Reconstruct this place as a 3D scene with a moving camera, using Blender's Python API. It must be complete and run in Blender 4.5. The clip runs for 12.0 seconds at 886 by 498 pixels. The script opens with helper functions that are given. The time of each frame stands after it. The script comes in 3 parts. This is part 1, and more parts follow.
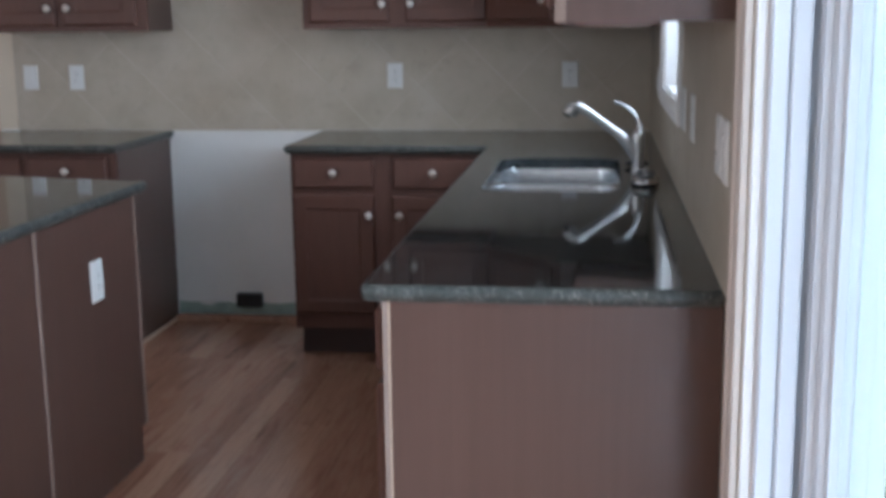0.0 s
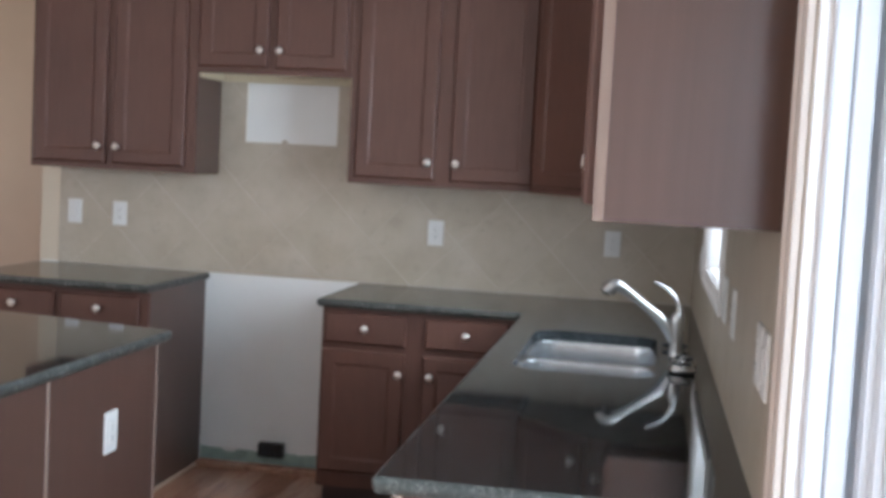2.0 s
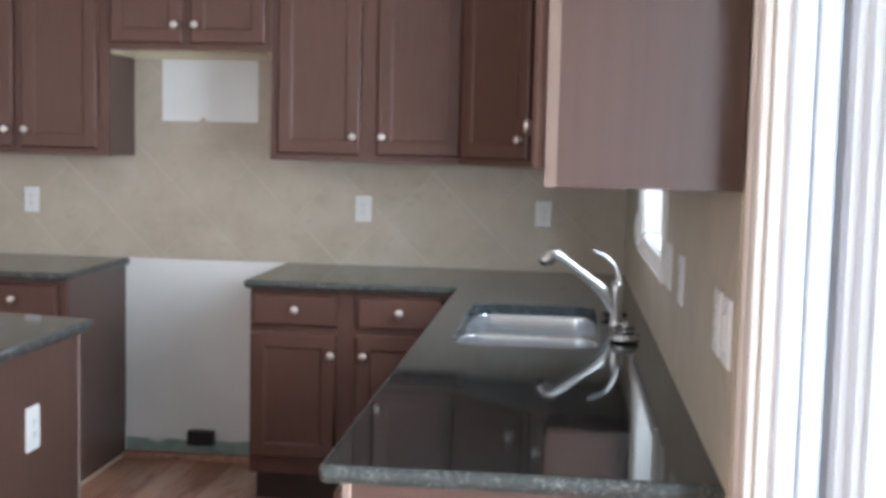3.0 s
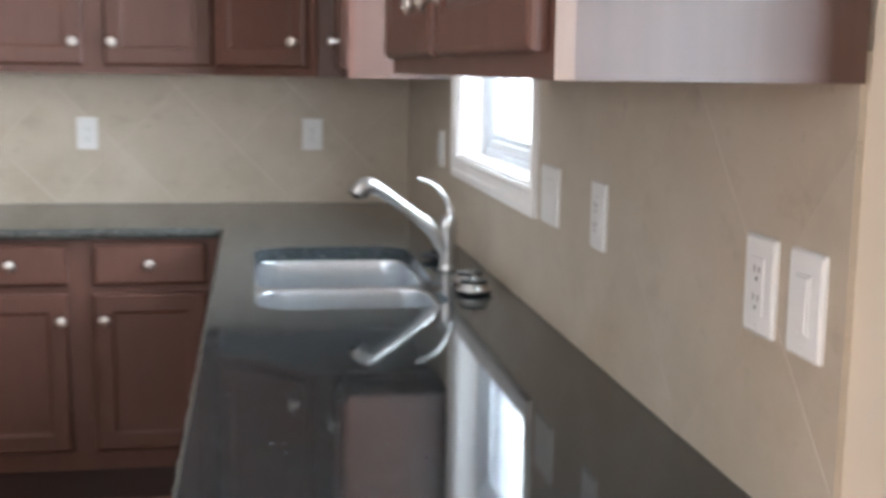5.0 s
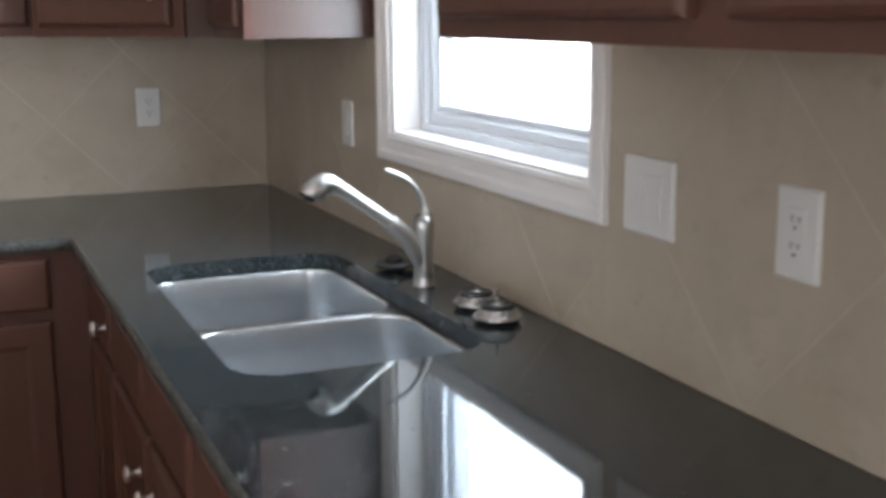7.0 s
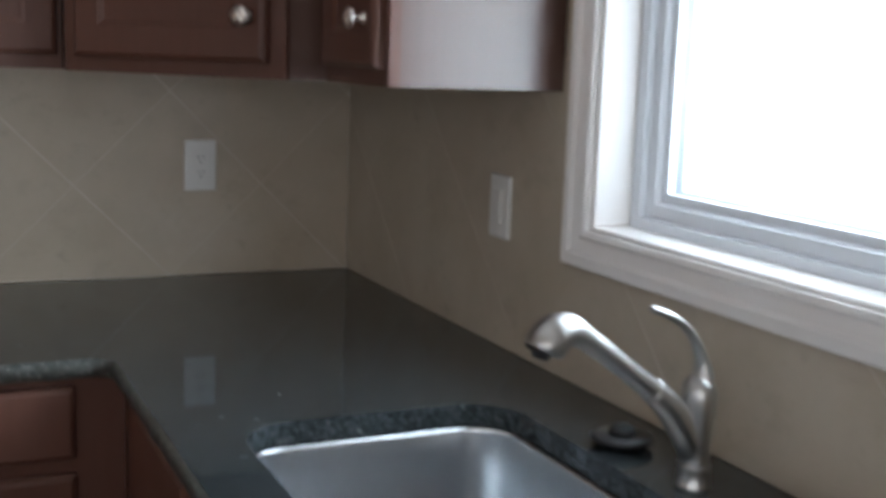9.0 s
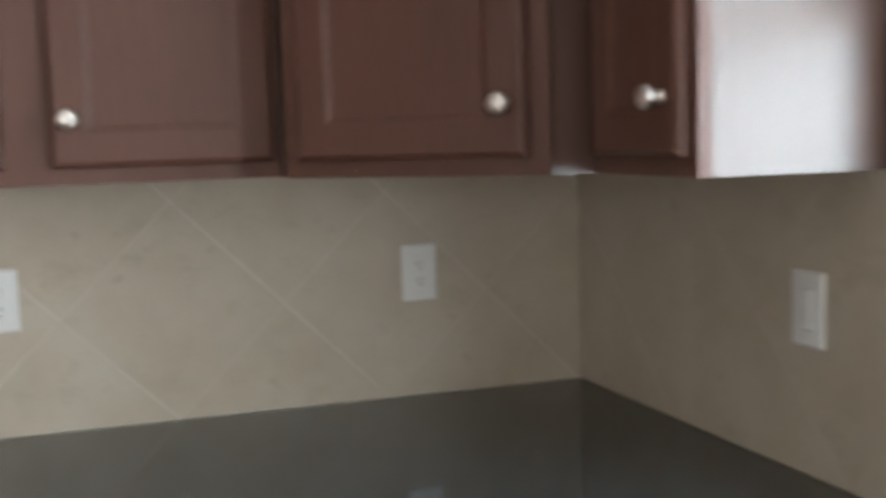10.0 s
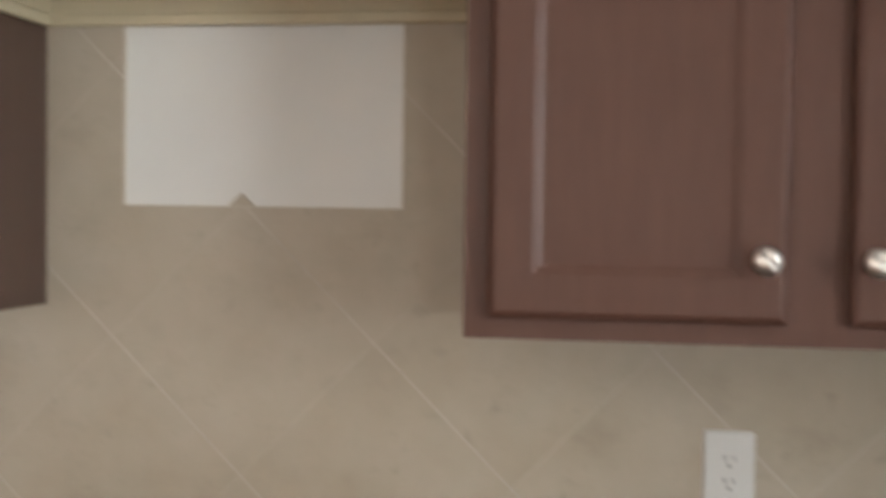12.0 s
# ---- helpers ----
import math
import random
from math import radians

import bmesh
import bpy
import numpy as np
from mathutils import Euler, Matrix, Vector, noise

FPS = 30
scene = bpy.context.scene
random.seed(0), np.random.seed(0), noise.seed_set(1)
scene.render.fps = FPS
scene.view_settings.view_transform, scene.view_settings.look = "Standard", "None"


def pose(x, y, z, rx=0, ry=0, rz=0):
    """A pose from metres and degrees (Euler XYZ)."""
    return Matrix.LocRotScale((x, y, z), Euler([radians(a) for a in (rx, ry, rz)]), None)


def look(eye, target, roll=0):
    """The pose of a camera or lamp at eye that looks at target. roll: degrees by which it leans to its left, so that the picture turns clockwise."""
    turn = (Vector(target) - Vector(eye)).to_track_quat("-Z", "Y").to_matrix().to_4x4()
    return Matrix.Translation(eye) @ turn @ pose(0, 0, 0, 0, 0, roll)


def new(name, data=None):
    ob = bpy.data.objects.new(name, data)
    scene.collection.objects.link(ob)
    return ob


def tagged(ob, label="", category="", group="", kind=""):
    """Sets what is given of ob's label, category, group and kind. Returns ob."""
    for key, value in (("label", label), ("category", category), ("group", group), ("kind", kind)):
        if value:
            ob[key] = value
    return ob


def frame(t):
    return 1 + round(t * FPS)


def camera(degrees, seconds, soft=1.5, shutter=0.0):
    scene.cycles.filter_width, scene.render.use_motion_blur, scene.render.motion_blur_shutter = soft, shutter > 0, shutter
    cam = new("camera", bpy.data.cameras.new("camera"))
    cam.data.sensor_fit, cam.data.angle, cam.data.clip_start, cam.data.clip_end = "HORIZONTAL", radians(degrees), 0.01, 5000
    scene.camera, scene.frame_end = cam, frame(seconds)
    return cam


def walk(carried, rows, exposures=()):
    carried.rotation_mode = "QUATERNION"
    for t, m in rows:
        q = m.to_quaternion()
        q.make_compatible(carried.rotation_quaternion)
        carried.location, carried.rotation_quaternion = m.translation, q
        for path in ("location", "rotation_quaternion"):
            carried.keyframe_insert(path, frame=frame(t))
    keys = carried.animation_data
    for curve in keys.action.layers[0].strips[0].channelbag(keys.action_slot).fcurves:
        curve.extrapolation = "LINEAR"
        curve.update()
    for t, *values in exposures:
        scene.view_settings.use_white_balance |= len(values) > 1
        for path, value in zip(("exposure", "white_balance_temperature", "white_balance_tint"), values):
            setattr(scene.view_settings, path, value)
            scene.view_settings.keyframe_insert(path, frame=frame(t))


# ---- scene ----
cam = camera(41.5, 12.0, soft=3.8, shutter=0.5)
PATH = [
    (0, (-0.228, -5.338, 1.401), (-0.489, -3.392, 1.021), -0.7),
    (0.5, (-0.229, -5.284, 1.445), (-0.538, -3.328, 1.167), -0.0),
    (1, (-0.245, -5.235, 1.466), (-0.507, -3.264, 1.246), 3.5),
    (1.5, (-0.228, -5.226, 1.471), (-0.524, -3.259, 1.265), 2.1),
    (2, (-0.216, -5.231, 1.479), (-0.555, -3.266, 1.335), 3.0),
    (2.5, (-0.222, -5.185, 1.483), (-0.542, -3.214, 1.369), 2.9),
    (2.7, (-0.237, -5.174, 1.477), (-0.497, -3.196, 1.329), 2.0),
    (4.3, (-0.476, -4.598, 1.413), (-0.567, -2.614, 1.182), 0.8),
    (4.5, (-0.495, -4.511, 1.426), (-0.511, -2.528, 1.161), 0.3),
    (5, (-0.575, -4.332, 1.407), (-0.255, -2.381, 1.104), 0.8),
    (5.5, (-0.733, -4.199, 1.407), (-0.2, -2.305, 1.052), 0.0),
    (6, (-0.818, -4.021, 1.406), (-0.176, -2.16, 1.05), 0.4),
    (6.5, (-0.896, -3.78, 1.412), (-0.165, -1.95, 1.071), -1.0),
    (6.7, (-0.920, -3.690, 1.432), (-0.167, -1.873, 1.072), -0.6),
    (8.3, (-1.015, -2.942, 1.403), (-0.128, -1.207, 0.956), -0.8),
    (8.5, (-1.023, -2.86, 1.413), (-0.121, -1.128, 0.978), 1.0),
    (9, (-0.982, -2.622, 1.43), (-0.138, -0.838, 1.104), 2.1),
    (9.5, (-1.003, -2.442, 1.42), (-0.197, -0.635, 1.122), 2.4),
    (10, (-1.073, -2.236, 1.445), (-0.426, -0.354, 1.247), -1.7),
    (10.5, (-1.15, -2.067, 1.459), (-0.728, -0.129, 1.201), -1.2),
    (11, (-1.209, -1.904, 1.457), (-1.032, 0.078, 1.256), -0.1),
    (11.5, (-1.258, -1.747, 1.485), (-1.314, 0.246, 1.329), 0.7),
    (12, (-1.308, -1.716, 1.536), (-1.616, 0.259, 1.468), 0.8),
]
EXPOSURES = [  # seconds, stops, kelvin, tint
    (0.0, -0.95, 5400, 9), (0.5, -0.65, 5500, 9), (1.0, -0.55, 5600, 9), (2.5, -0.37, 5700, 9), (4.5, 0.12, 5800, 9), (5.0, 0.16, 5850, 9), (6.0, -0.20, 5900, 9),
    (6.5, -0.28, 5900, 9), (8.5, -0.44, 5850, 9), (9.0, -0.78, 5800, 8), (9.5, -0.94, 5800, 7), (10.0, -0.17, 6050, 6), (10.5, 0.04, 6050, 5), (11.0, -0.06, 6100, 7), (12.0, -0.46, 6700, 10),
]
walk(cam, [(t, look(eye, target, roll)) for t, eye, target, roll in PATH], EXPOSURES)

# ---- light ----
world = bpy.data.worlds.new("world")
scene.world = world
world.use_nodes = True
wt = world.node_tree
sky = wt.nodes.new("ShaderNodeTexSky")
sky.sky_type, sky.sun_disc = "NISHITA", False
SUN_ELEVATION, SUN_AZIMUTH = 55.0, 12.0
sky.sun_elevation, sky.sun_rotation = radians(SUN_ELEVATION), radians(SUN_AZIMUTH)
sky.air_density, sky.dust_density = 1.0, 2.5
wt.nodes["Background"].inputs["Strength"].default_value = 0.15
wt.links.new(sky.outputs[0], wt.nodes["Background"].inputs["Color"])

sun = new("sun", bpy.data.lights.new("sun", "SUN"))
sun.data.energy, sun.data.angle, sun.data.color = 3.5, radians(0.6), (1.0, 0.95, 0.88)
az, el = radians(SUN_AZIMUTH), radians(SUN_ELEVATION)
sun.matrix_world = look((math.sin(az) * math.cos(el) * 50, math.cos(az) * math.cos(el) * 50, math.sin(el) * 50), (0, 0, 0))


def sky_lamp(name, eye, target, width, height, watts, colour):
    """The sky's light in an opening of the walls, seen or added."""
    data = bpy.data.lights.new(name, "AREA")
    data.shape, data.size, data.size_y = "RECTANGLE", width, height
    data.energy, data.color = watts, colour
    ob = new(name, data)
    ob.matrix_world = look(eye, target)
    return ob


sky_lamp("sky_in_kitchen_window", (0.172, -1.525, 1.65), (-1, -1.525, 1.65), 1.25, 1.15, 104, (0.91, 0.97, 1.0))
sky_lamp("sky_in_patio_door", (0.172, -4.60, 1.03), (-1, -4.60, 1.03), 1.32, 2.00, 118, (0.88, 0.96, 1.0))
sky_lamp("sky_in_patio_door_edge", (0.172, -3.612, 1.03), (-1, -3.612, 1.03), 0.30, 2.00, 4.0, (0.84, 1.0, 0.95))
# Added fill lamps in unseen, assumed openings; they balance the room's brightness.
sky_lamp("fill_in_south_opening", (-3.1, -8.14, 1.55), (-3.1, -6, 1.45), 3.4, 1.4, 84, (1.0, 0.945, 0.88))
sky_lamp("fill_in_west_opening", (-6.14, -6.0, 1.65), (-4, -6.0, 1.60), 3.2, 1.4, 66, (0.96, 0.96, 1.0))
sky_lamp("fill_in_hall_opening", (-6.14, 1.3, 1.55), (-4, 1.3, 1.45), 1.6, 1.4, 24, (1.0, 0.93, 0.82))

# ---- materials ----


def material(name):
    mat = bpy.data.materials.new(name)
    mat.use_nodes = True
    return mat, mat.node_tree, mat.node_tree.nodes["Principled BSDF"]


def node(tree, kind, **values):
    n = tree.nodes.new(kind)
    for key, value in values.items():
        n.inputs[key.replace("_", " ")].default_value = value
    return n


def ramp(tree, fac, stops):
    n = tree.nodes.new("ShaderNodeValToRGB")
    while len(n.color_ramp.elements) < len(stops):
        n.color_ramp.elements.new(0.5)
    for e, (p, c) in zip(n.color_ramp.elements, stops):
        e.position, e.color = p, (*c, 1)
    tree.links.new(fac, n.inputs["Fac"])
    return n.outputs["Color"]


def mix(tree, fac, a, b, blend="MIX"):
    n = tree.nodes.new("ShaderNodeMix")
    n.data_type, n.blend_type = "RGBA", blend
    for socket, value in ((n.inputs[0], fac), (n.inputs[6], a), (n.inputs[7], b)):
        if isinstance(value, (int, float)):
            socket.default_value = value
        elif isinstance(value, tuple):
            socket.default_value = (*value, 1)
        else:
            tree.links.new(value, socket)
    return n.outputs[2]


def coords(tree, scale, world_space=False):
    """Texture coordinates in metres times scale, in the object's frame or the world's."""
    m = tree.nodes.new("ShaderNodeMapping")
    m.inputs["Scale"].default_value = scale
    if world_space:
        tree.links.new(tree.nodes.new("ShaderNodeNewGeometry").outputs["Position"], m.inputs["Vector"])
    else:
        tree.links.new(tree.nodes.new("ShaderNodeTexCoord").outputs["Object"], m.inputs["Vector"])
    return m.outputs["Vector"]


def noise_at(tree, vec, scale, detail=4.0, rough=0.55, w=None):
    n = node(tree, "ShaderNodeTexNoise", Scale=scale, Detail=detail, Roughness=rough)
    if w is not None:
        n.noise_dimensions = "4D"
        tree.links.new(w, n.inputs["W"])
    tree.links.new(vec, n.inputs["Vector"])
    return n.outputs["Fac"]


def relief(tree, bsdf, height, strength, distance):
    b = node(tree, "ShaderNodeBump", Strength=strength, Distance=distance)
    tree.links.new(height, b.inputs["Height"])
    tree.links.new(b.outputs["Normal"], bsdf.inputs["Normal"])


def random_w(tree, scale=20.0):
    info = tree.nodes.new("ShaderNodeObjectInfo")
    m = tree.nodes.new("ShaderNodeMath")
    m.operation = "MULTIPLY"
    m.inputs[1].default_value = scale
    tree.links.new(info.outputs["Random"], m.inputs[0])
    return m.outputs[0], info.outputs["Random"]


def wood_material(name, dark, light, rough, along=(14, 14, 1.6), bump=0.12):
    mat, t, b = material(name)
    w, r = random_w(t)
    vec = coords(t, along)
    grain = noise_at(t, vec, 5.0, 8, 0.62, w)
    cloud = noise_at(t, coords(t, (1, 1, 1), True), 2.3, 3)
    c = ramp(t, grain, ((0.3, dark), (0.72, light)))
    c = mix(t, ramp(t, cloud, ((0.3, (0, 0, 0)), (0.75, (0.35, 0.35, 0.35)))), c, tuple(v * 1.35 for v in light))
    t.links.new(c, b.inputs["Base Color"])
    b.inputs["Specular IOR Level"].default_value = 0.36
    rr = ramp(t, noise_at(t, coords(t, (1, 1, 1), True), 9, 4), ((0.3, (rough * 0.95,) * 3), (0.7, (rough * 1.06,) * 3)))
    t.links.new(rr, b.inputs["Roughness"])
    if bump:
        relief(t, b, grain, bump, 0.0004)
    return mat


def veneer_material(name, dark, light, rough):
    mat, t, b = material(name)
    grain = noise_at(t, coords(t, (30, 30, 0.9), True), 1.6, 5, 0.6)
    t.links.new(ramp(t, grain, ((0.25, dark), (0.75, light))), b.inputs["Base Color"])
    b.inputs["Roughness"].default_value, b.inputs["IOR"].default_value = rough, 1.52
    return mat


def plain_material(name, colour, rough, metal=0.0, spread=0.06, scale=6.0, bump=0.05):
    mat, t, b = material(name)
    vec = coords(t, (1, 1, 1), True)
    n = noise_at(t, vec, scale, 5)
    c = ramp(t, n, ((0.3, tuple(v * (1 - spread) for v in colour)), (0.7, tuple(min(1, v * (1 + spread)) for v in colour))))
    t.links.new(c, b.inputs["Base Color"])
    b.inputs["Roughness"].default_value, b.inputs["Metallic"].default_value = rough, metal
    if bump:
        relief(t, b, noise_at(t, vec, 180, 3), bump, 0.001)
    return mat


CABINET = wood_material("dark_cherry_lacquer", (0.084, 0.0370, 0.0260), (0.107, 0.0480, 0.0335), 0.42)
CABINET_SIDE = veneer_material("dark_veneer", (0.076, 0.041, 0.031), (0.094, 0.051, 0.039), 0.31)
DULL_EDGE = wood_material("dull_wood_edge", (0.20, 0.14, 0.115), (0.27, 0.20, 0.165), 0.45)
MID_EDGE = wood_material("pale_stained_edge", (0.165, 0.106, 0.080), (0.205, 0.136, 0.105), 0.5)
RAW_EDGE = wood_material("light_wood_edge", (0.42, 0.30, 0.22), (0.52, 0.39, 0.29), 0.5)
CREAM_BOARD = plain_material("cream_board", (0.62, 0.54, 0.38), 0.5)
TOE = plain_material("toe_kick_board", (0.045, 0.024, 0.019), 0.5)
PAINT_WHITE = plain_material("white_drywall_paint", (0.81, 0.80, 0.775), 0.7, spread=0.03, scale=3)
PAINT_CREAM = plain_material("cream_wall_paint", (0.66, 0.57, 0.45), 0.7, spread=0.03, scale=3)
PAINT_PEACH = plain_material("peach_wall_paint", (0.56, 0.44, 0.345), 0.75, spread=0.03, scale=3)
CEILING_PAINT = plain_material("ceiling_paint", (0.78, 0.76, 0.72), 0.85, spread=0.02, bump=0.3)
TRIM_WHITE = plain_material("white_trim_paint", (0.84, 0.81, 0.79), 0.38, spread=0.02)
TRIM_CREAM = plain_material("cream_trim_paint", (0.60, 0.52, 0.46), 0.45, spread=0.02)
VINYL = plain_material("white_vinyl", (0.72, 0.75, 0.80), 0.3, spread=0.02, bump=0)
PLATE = plain_material("white_plate_plastic", (0.72, 0.71, 0.69), 0.35, spread=0.02, bump=0)
SLOT = plain_material("dark_slot", (0.15, 0.145, 0.14), 0.6, bump=0)
BLACK_PLASTIC = plain_material("black_plastic", (0.012, 0.012, 0.013), 0.4, bump=0)
GREEN_BOARD = plain_material("green_board", (0.31, 0.39, 0.345), 0.8, spread=0.22, scale=14)
PLASTER = plain_material("plaster_smear", (0.72, 0.70, 0.66), 0.8, spread=0.05)
GROUT = plain_material("pale_grout", (0.55, 0.495, 0.425), 0.8, spread=0.20, scale=3.0)
CHROME = plain_material("bright_chrome", (0.43, 0.42, 0.41), 0.24, 1.0, spread=0.02, bump=0)


def brushed_material(name, colour, rough, stretch):
    mat, t, b = material(name)
    n = noise_at(t, coords(t, stretch), 60, 4)
    t.links.new(ramp(t, n, ((0.3, tuple(v * 0.95 for v in colour)), (0.7, colour))), b.inputs["Base Color"])
    t.links.new(ramp(t, n, ((0.3, (rough * 0.95,) * 3), (0.7, (rough * 1.08,) * 3))), b.inputs["Roughness"])
    b.inputs["Metallic"].default_value = 1.0
    return mat


SATIN_NICKEL = brushed_material("satin_nickel", (0.74, 0.70, 0.66), 0.36, (1, 1, 1))
NICKEL = brushed_material("brushed_nickel", (0.455, 0.445, 0.43), 0.30, (1, 1, 8))
STEEL = plain_material("brushed_steel", (0.67, 0.685, 0.70), 0.27, 1.0, spread=0.02, scale=3, bump=0)


def granite_material(name, polished):
    mat, t, b = material(name)
    vec = coords(t, (1, 1, 1), True)
    v = node(t, "ShaderNodeTexVoronoi", Scale=240.0)
    t.links.new(vec, v.inputs["Vector"])
    fleck = noise_at(t, vec, 130, 4, 0.7)
    blotch = noise_at(t, vec, 22, 5, 0.65)
    if polished:
        c = ramp(t, fleck, ((0.34, (0.008, 0.010, 0.011)), (0.52, (0.026, 0.030, 0.032)), (0.74, (0.076, 0.084, 0.087))))
        c = mix(t, ramp(t, blotch, ((0.48, (0, 0, 0)), (0.72, (0.65, 0.65, 0.65)))), c, (0.056, 0.063, 0.066))
        s = ramp(t, noise_at(t, vec, 48, 2, 0.5), ((0.70, (0, 0, 0)), (0.76, (1, 1, 1))))
        c = mix(t, s, c, (0.13, 0.14, 0.14))
        b.inputs["Roughness"].default_value = 0.07
        t.links.new(ramp(t, blotch, ((0.3, (0.035, 0.035, 0.035)), (0.8, (0.075, 0.075, 0.075)))), b.inputs["Roughness"])
        b.inputs["IOR"].default_value = 1.56
    else:
        c = ramp(t, fleck, ((0.36, (0.020, 0.022, 0.021)), (0.54, (0.068, 0.072, 0.066)), (0.70, (0.25, 0.245, 0.22))))
        c = mix(t, ramp(t, blotch, ((0.42, (0, 0, 0)), (0.62, (0.8, 0.8, 0.8)))), c, (0.034, 0.039, 0.036))
        b.inputs["Roughness"].default_value = 0.38
        relief(t, b, blotch, 0.8, 0.003)
    t.links.new(c, b.inputs["Base Color"])
    return mat


GRANITE = granite_material("polished_dark_granite", True)
GRANITE_EDGE = granite_material("chiselled_granite_edge", False)


def tile_material():
    mat, t, b = material("beige_travertine_tile")
    w, r = random_w(t)
    vec = coords(t, (1, 1, 1), True)
    cloud = noise_at(t, vec, 4.2, 6, 0.60)
    c = ramp(t, cloud, ((0.30, (0.385, 0.318, 0.234)), (0.5, (0.450, 0.382, 0.292)), (0.70, (0.510, 0.448, 0.360))))
    own = noise_at(t, vec, 6.0, 5, 0.6, w)
    c = mix(t, 0.35, c, ramp(t, own, ((0.32, (0.375, 0.308, 0.226)), (0.68, (0.515, 0.452, 0.366)))))
    smear = noise_at(t, coords(t, (1, 1, 1.5), True), 9, 6, 0.72, w)
    c = mix(t, ramp(t, smear, ((0.54, (0, 0, 0)), (0.70, (0.52, 0.52, 0.52)))), c, (0.33, 0.268, 0.200))
    spots = noise_at(t, vec, 24, 3, 0.5, w)
    c = mix(t, ramp(t, spots, ((0.63, (0, 0, 0)), (0.78, (0.44, 0.44, 0.44)))), c, (0.24, 0.185, 0.13))
    patch = noise_at(t, vec, 3.6, 5, 0.66)
    c = mix(t, ramp(t, patch, ((0.54, (0, 0, 0)), (0.70, (0.34, 0.34, 0.34)))), c, (0.315, 0.255, 0.188))
    veil = noise_at(t, vec, 1.7, 4, 0.6)
    c = mix(t, ramp(t, veil, ((0.40, (0, 0, 0)), (0.70, (0.32, 0.32, 0.32)))), c, (0.52, 0.455, 0.385))
    fine = noise_at(t, vec, 90, 3, 0.6)
    c = mix(t, ramp(t, fine, ((0.62, (0, 0, 0)), (0.78, (0.25, 0.25, 0.25)))), c, (0.26, 0.20, 0.14))
    c = mix(t, 0.03, c, ramp(t, r, ((0.0, (0.30, 0.24, 0.17)), (1.0, (0.56, 0.51, 0.44)))))
    t.links.new(c, b.inputs["Base Color"])
    t.links.new(ramp(t, cloud, ((0.3, (0.42,) * 3), (0.7, (0.55,) * 3))), b.inputs["Roughness"])
    relief(t, b, smear, 0.15, 0.002)
    return mat


TILE = tile_material()


def plank_material():
    mat, t, b = material("reddish_oak_plank")
    w, r = random_w(t, 40.0)
    grain = noise_at(t, coords(t, (26, 1.6, 10)), 4.0, 8, 0.62, w)
    c = ramp(t, grain, ((0.28, (0.21, 0.098, 0.060)), (0.52, (0.41, 0.220, 0.142)), (0.8, (0.56, 0.335, 0.225))))
    c = mix(t, 0.42, c, ramp(t, r, ((0.0, (0.20, 0.085, 0.052)), (0.5, (0.42, 0.215, 0.140)), (1.0, (0.62, 0.39, 0.265)))))
    streak = noise_at(t, coords(t, (9, 1.5, 4)), 1.6, 3, 0.5, w)
    c = mix(t, ramp(t, streak, ((0.58, (0, 0, 0)), (0.72, (0.7, 0.7, 0.7)))), c, (0.13, 0.052, 0.032))
    t.links.new(c, b.inputs["Base Color"])
    t.links.new(ramp(t, noise_at(t, coords(t, (1, 1, 1), True), 6, 4), ((0.3, (0.11,) * 3), (0.75, (0.20,) * 3))), b.inputs["Roughness"])
    relief(t, b, grain, 0.1, 0.0006)
    return mat


PLANK = plank_material()


def grass_material():
    mat, t, b = material("lawn")
    vec = coords(t, (1, 1, 1), True)
    n = noise_at(t, vec, 9, 6, 0.7)
    t.links.new(ramp(t, n, ((0.3, (0.045, 0.075, 0.022)), (0.7, (0.11, 0.15, 0.055)))), b.inputs["Base Color"])
    b.inputs["Roughness"].default_value = 0.9
    relief(t, b, n, 0.8, 0.05)
    return mat


LAWN = grass_material()
PATIO = plain_material("patio_concrete", (0.42, 0.41, 0.38), 0.85, spread=0.12)

GLASS = bpy.data.materials.new("window_glass")
GLASS.use_nodes = True
g = GLASS.node_tree.nodes["Principled BSDF"]
g.inputs["Transmission Weight"].default_value, g.inputs["Roughness"].default_value, g.inputs["IOR"].default_value = 1.0, 0.0, 1.45
g.inputs["Base Color"].default_value = (0.96, 0.985, 0.97, 1)

# ---- mesh helpers ----


def box(bm, x0, x1, y0, y1, z0, z1, bevel=0.0, segments=1):
    """A box between two corners, with bevelled edges if asked."""
    before = set(bm.verts)
    made = bmesh.ops.create_cube(bm, size=1.0, matrix=Matrix.LocRotScale(((x0 + x1) / 2, (y0 + y1) / 2, (z0 + z1) / 2), None, (abs(x1 - x0), abs(y1 - y0), abs(z1 - z0))))
    if bevel:
        edges = list({e for v in made["verts"] for e in v.link_edges})
        bmesh.ops.bevel(bm, geom=edges, offset=bevel, segments=segments, affect="EDGES", profile=0.5)
    return [v for v in bm.verts if v not in before]


def boxed(*args, **kw):
    bm = bmesh.new()
    box(bm, *args, **kw)
    return bm


def mesh_of(name, bm, mat, smooth=False):
    bmesh.ops.recalc_face_normals(bm, faces=bm.faces[:])
    data = bpy.data.meshes.new(name)
    bm.to_mesh(data)
    bm.free()
    data.materials.append(mat)
    if smooth:
        for p in data.polygons:
            p.use_smooth = True
    return data


def part(name, bm, mat, parent=None, label="", smooth=False):
    ob = new(name, mesh_of(name, bm, mat, smooth))
    ob.parent = parent
    return tagged(ob, label)


def thing(name, m, label, category, group="", kind=""):
    ob = new(name)
    ob.empty_display_size = 0.05
    ob.matrix_world = m
    return tagged(ob, label, category, group, kind)


